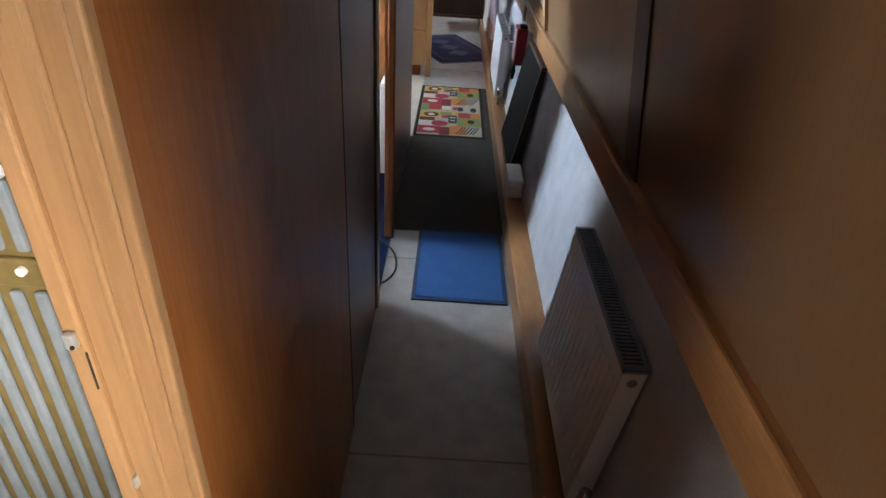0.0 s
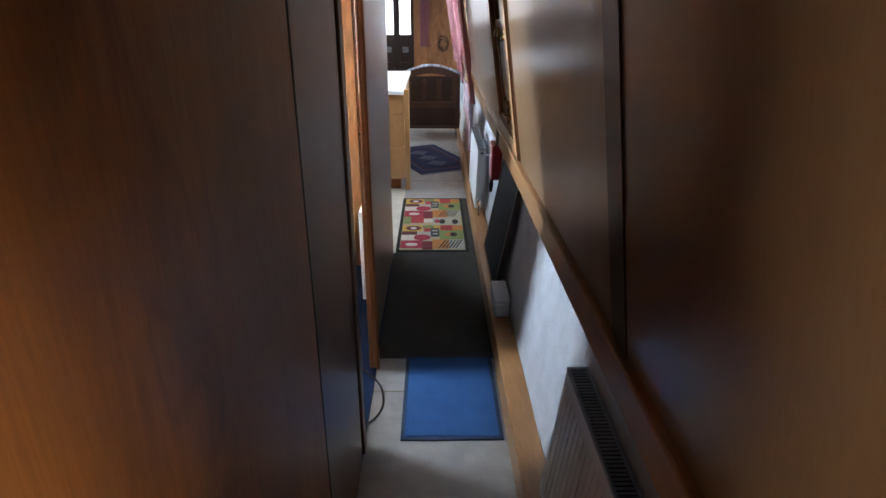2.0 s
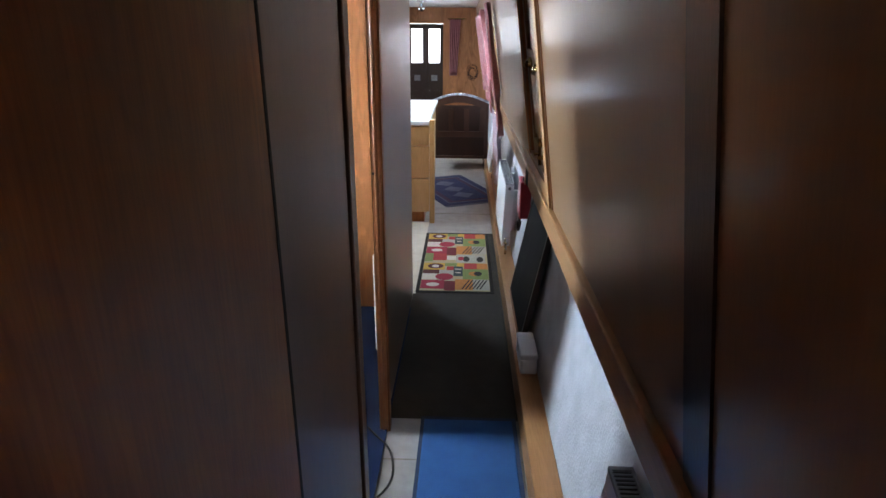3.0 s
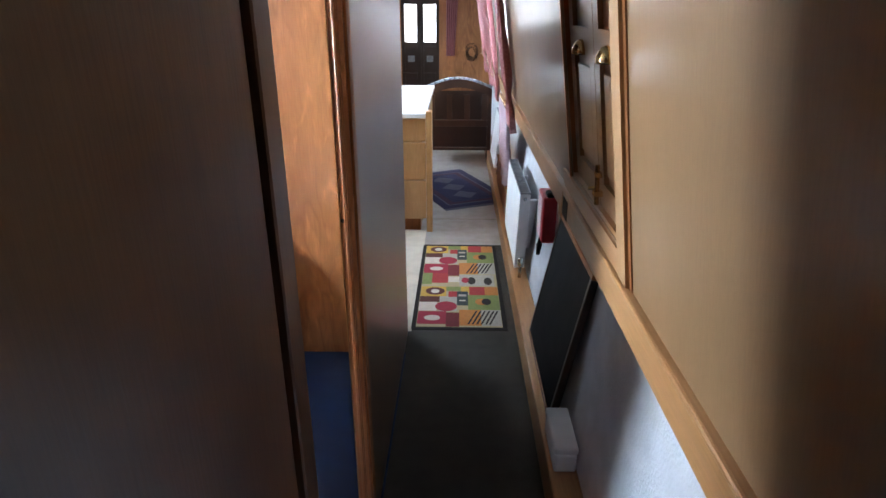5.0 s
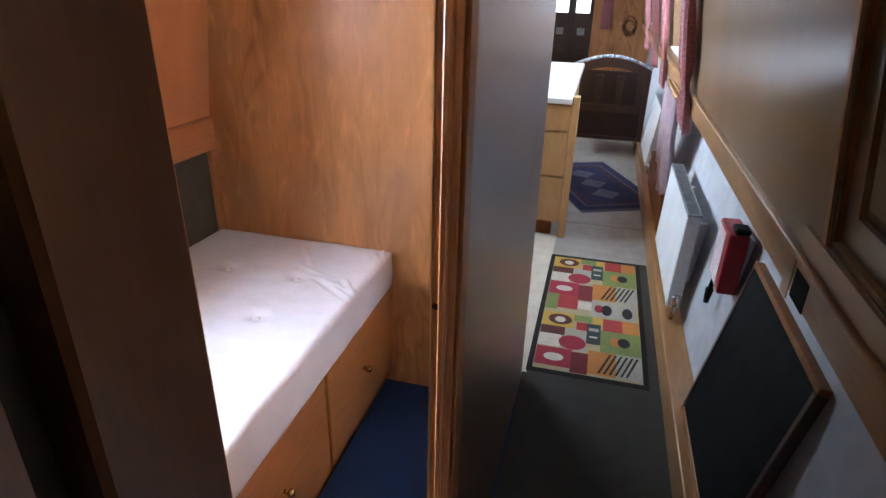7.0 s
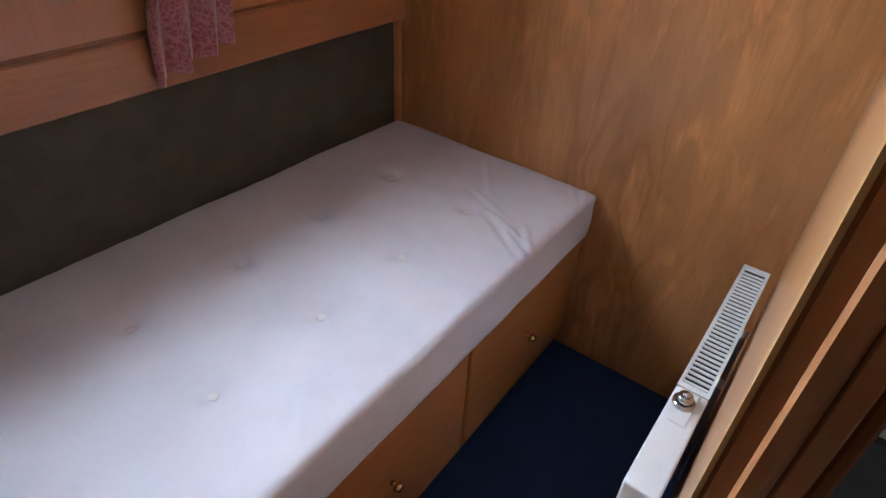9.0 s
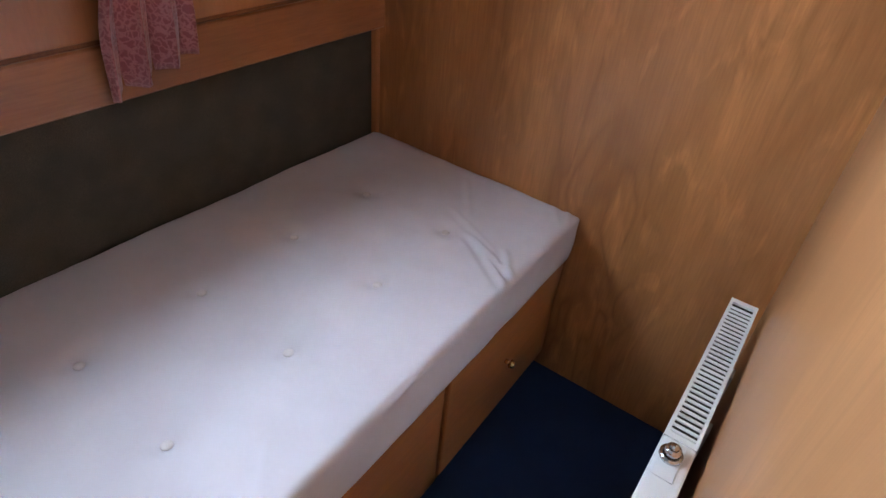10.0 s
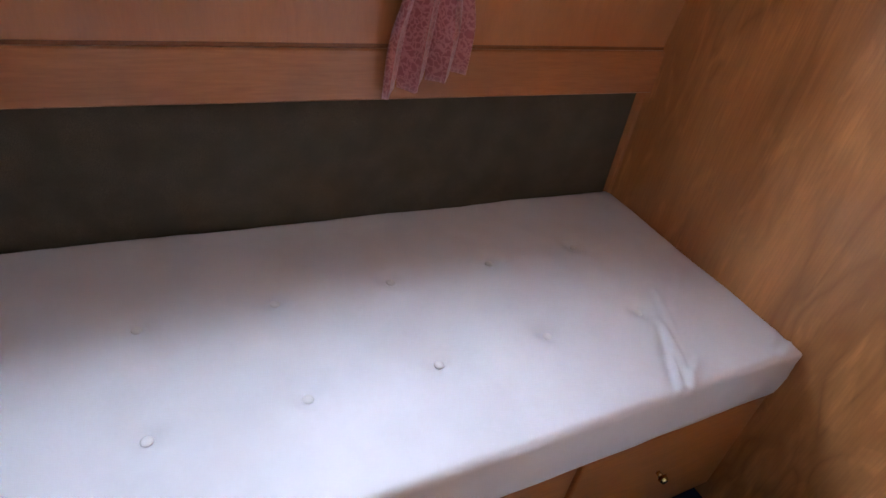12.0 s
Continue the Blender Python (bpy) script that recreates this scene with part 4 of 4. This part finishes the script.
def leaning_board():
    b = thing("folding_table", "dark folded table top leaning against the hull lining", "table")
    h, tilt = 0.62, 10.5
    M = pose(0.600, 0, LEDGE_TOP + 0.004, 0, tilt, 0)
    y0, y1 = 7.975, 8.64

    def piece(name, mat_, *d, bev=0.002, label=""):
        bm = boxes(*d, bevel=bev)
        bm.transform(M)
        part(name, bm, mat_, b, label)
    piece("top_panel", BOARD, (-0.010, 0.010, y0 + 0.02, y1 - 0.02, 0.018, h - 0.02))
    piece("frame_edge", OAK_DARK_AND_SHADED, (-0.013, 0.016, y0, y1, h - 0.02, h))
    piece("frame_edge", OAK_DARK_AND_SHADED, (-0.013, 0.016, y0, y1, 0.0, 0.018))
    piece("frame_edge", MAHOGANY, (-0.013, 0.016, y0, y0 + 0.02, 0.018, h - 0.02))
    piece("frame_edge", MAHOGANY, (-0.013, 0.016, y1 - 0.02, y1, 0.018, h - 0.02))


leaning_board()

fb = thing("fire_blanket", "red fire blanket case with a white label and black pull tab", "fire blanket")
part("case", boxes((0.636, 0.702, 8.755, 8.93, 0.56, 0.785), bevel=0.008, segments=2), RED, fb)
part("label_sheet", boxes((0.634, 0.6355, 8.80, 8.915, 0.575, 0.77)), PAPER, fb, "white printed label")
part("wall_plate", boxes((0.7025, 0.712, 8.76, 8.92, 0.59, 0.77), lean=lambda z: 0.12 * (z - 0.70)), WHITE, fb)
part("clip", boxes((0.65, 0.70, 8.75, 8.81, 0.786, 0.81), bevel=0.006), BLACK, fb)
bm = bmesh.new()
cyl(bm, (0.66, 8.925, 0.56), (0.655, 8.935, 0.49), 0.006, 0.010, 8)
cyl(bm, (0.655, 8.935, 0.49), (0.652, 8.938, 0.43), 0.016, 0.010, 10)
part("pull_tab", bm, BLACK, fb, "black pull tab", True)

cloth = thing("hanging_cloth", "crumpled lilac towel hanging below the galley window", "towel")
bm = bmesh.new()
rows = []
for j in range(21):
    z = 0.42 + 0.55 * j / 20
    rows.append([bm.verts.new((0.60 - 0.05 * (z - 0.42) + 0.020 * math.sin(i * 0.75 + 0.6 * math.sin(z * 6)) + 0.01 * noise.noise((i * 0.3, z * 5, 9)), 10.25 + 0.62 * i / 40, z - (0.06 * noise.noise((i * 0.12, 3, 1)) + 0.07 * math.sin(i * 0.08) if j == 0 else 0))) for i in range(41)])
for j in range(20):
    for i in range(40):
        bm.faces.new((rows[j][i], rows[j][i + 1], rows[j + 1][i + 1], rows[j + 1][i]))
part("cloth", bm, LILAC, cloth, "", True).modifiers.new("thickness", "SOLIDIFY").thickness = 0.003
part("hook", boxes((0.555, 0.60, 10.22, 10.90, 0.965, 0.98), bevel=0.003), BRASS, cloth)

radiator("white panel radiator beyond the galley window", 11.6, 12.3, 0.20, 0.66, 0.70, 0.63, 11.57, False, GREY_METAL)
side = thing("side_unit", "low dark wooden locker on the oak ledge", "locker")
part("body", boxes((0.595, 0.65, 10.35, 11.4, LEDGE_TOP, 0.36), bevel=0.005), OAK_DARK_AND_SHADED, side)
part("lid", boxes((0.588, 0.66, 10.34, 11.41, 0.361, 0.38), bevel=0.005), OAK_DARK_AND_SHADED, side)

# flex on the floor by the cabin door
cu = bpy.data.curves.new("flex", "CURVE")
cu.dimensions, cu.bevel_depth, cu.bevel_resolution = "3D", 0.0045, 3
sp = cu.splines.new("BEZIER")
sp.bezier_points.add(3)
for p, co in zip(sp.bezier_points, ((-0.10, 7.02, 0.018), (0.005, 7.08, 0.006), (0.028, 7.30, 0.006), (-0.09, 7.46, 0.02))):
    p.co = co
    p.handle_left_type = p.handle_right_type = "AUTO"
flex = new("power_flex", cu)
cu.materials.append(CABLE)
tagged(flex, "black mains flex looping across the doorway floor", "cable")

# ---- bathroom ----
br = thing("bathroom_radiator", "pale ribbed towel radiator on an olive-painted panel", "radiator")
part("back_panel", boxes((-0.62, -0.07, 5.535, 5.555, 0.15, 1.30)), OLIVE_PAINT, br)
RIB = mottled("rib_grey", (0.25, 0.28, 0.31), (0.20, 0.23, 0.25), 0.6, 20)
for i in range(17):
    x = -0.605 + 0.031 * i
    part("rib", boxes((x, x + 0.0155, 5.524, 5.534, 0.20, 1.045), bevel=0.004, segments=2), RIB, br)
    part("rib", boxes((x, x + 0.0155, 5.524, 5.534, 1.105, 1.20), bevel=0.004, segments=2), RIB, br)
part("rail", boxes((-0.61, -0.075, 5.522, 5.5345, 1.055, 1.095), bevel=0.003), OLIVE_PAINT, br)
part("screw_cap", rods(((-0.262, 5.516, 1.082), (-0.262, 5.522, 1.082)), r=0.006, n=14), WHITE, br, "white screw cap")
part("hook", rods(((-0.245, 5.500, 1.213), (-0.245, 5.534, 1.213)), ((-0.245, 5.500, 1.213), (-0.245, 5.496, 1.235)), r=0.006, n=10), WHITE, br, "small white hook")

# ---- ceiling lamp in the saloon ----
cl_ = thing("ceiling_lamp", "small chrome ceiling spotlight", "ceiling lamp")
part("rose", rods(((-0.25, 13.2, CEIL), (-0.25, 13.2, CEIL - 0.02)), r=0.06, n=20), CHROME, cl_)
bm = bmesh.new()
cyl(bm, (-0.25, 13.2, CEIL - 0.02), (-0.25, 13.2, CEIL - 0.05), 0.012)
cyl(bm, (-0.25, 13.2, CEIL - 0.05), (-0.25, 13.16, CEIL - 0.11), 0.022, 0.04)
part("spot", bm, CHROME, cl_, "", True)

# wall ornament by the bow doors
orn = thing("wall_ornament", "dark wrought-iron ornament on the bow bulkhead", "ornament")
bm = bmesh.new()
for a in range(5):
    r = 0.05 + 0.012 * a
    for i in range(10):
        t0, t1 = 0.5 * i, 0.5 * (i + 1)
        cyl(bm, (0.42 + r * math.cos(t0 + a), BOW - 0.012, 1.0 + r * 1.3 * math.sin(t0 + a)), (0.42 + r * math.cos(t1 + a), BOW - 0.012, 1.0 + r * 1.3 * math.sin(t1 + a)), 0.004, n=6)
part("scroll", bm, BLACK, orn)

# ---- outside ----
setting("water", boxes((-400, 400, -400, 400, -0.62, -0.6)), WATER, "dark canal water round the boat", "water")

SKYGLOW = bpy.data.materials.new("overcast_sky")
SKYGLOW.use_nodes = True
_b = SKYGLOW.node_tree.nodes["Principled BSDF"]
_b.inputs["Base Color"].default_value = (0.8, 0.85, 0.9, 1)
_b.inputs["Emission Color"].default_value, _b.inputs["Emission Strength"].default_value = (0.92, 0.96, 1.0, 1), 4.0
setting("backdrop", boxes((-9, 9, 24.0, 24.1, -0.6, 8)), SKYGLOW, "bright overcast sky beyond the bow", "sky")
setting("backdrop_west", boxes((-7.1, -7.0, -6, 22, -0.6, 6)), SKYGLOW, "bright overcast sky over the far bank", "sky")
setting("backdrop_east", boxes((7.0, 7.1, -6, 22, -0.6, 6)), SKYGLOW, "bright overcast sky over the towpath", "sky")
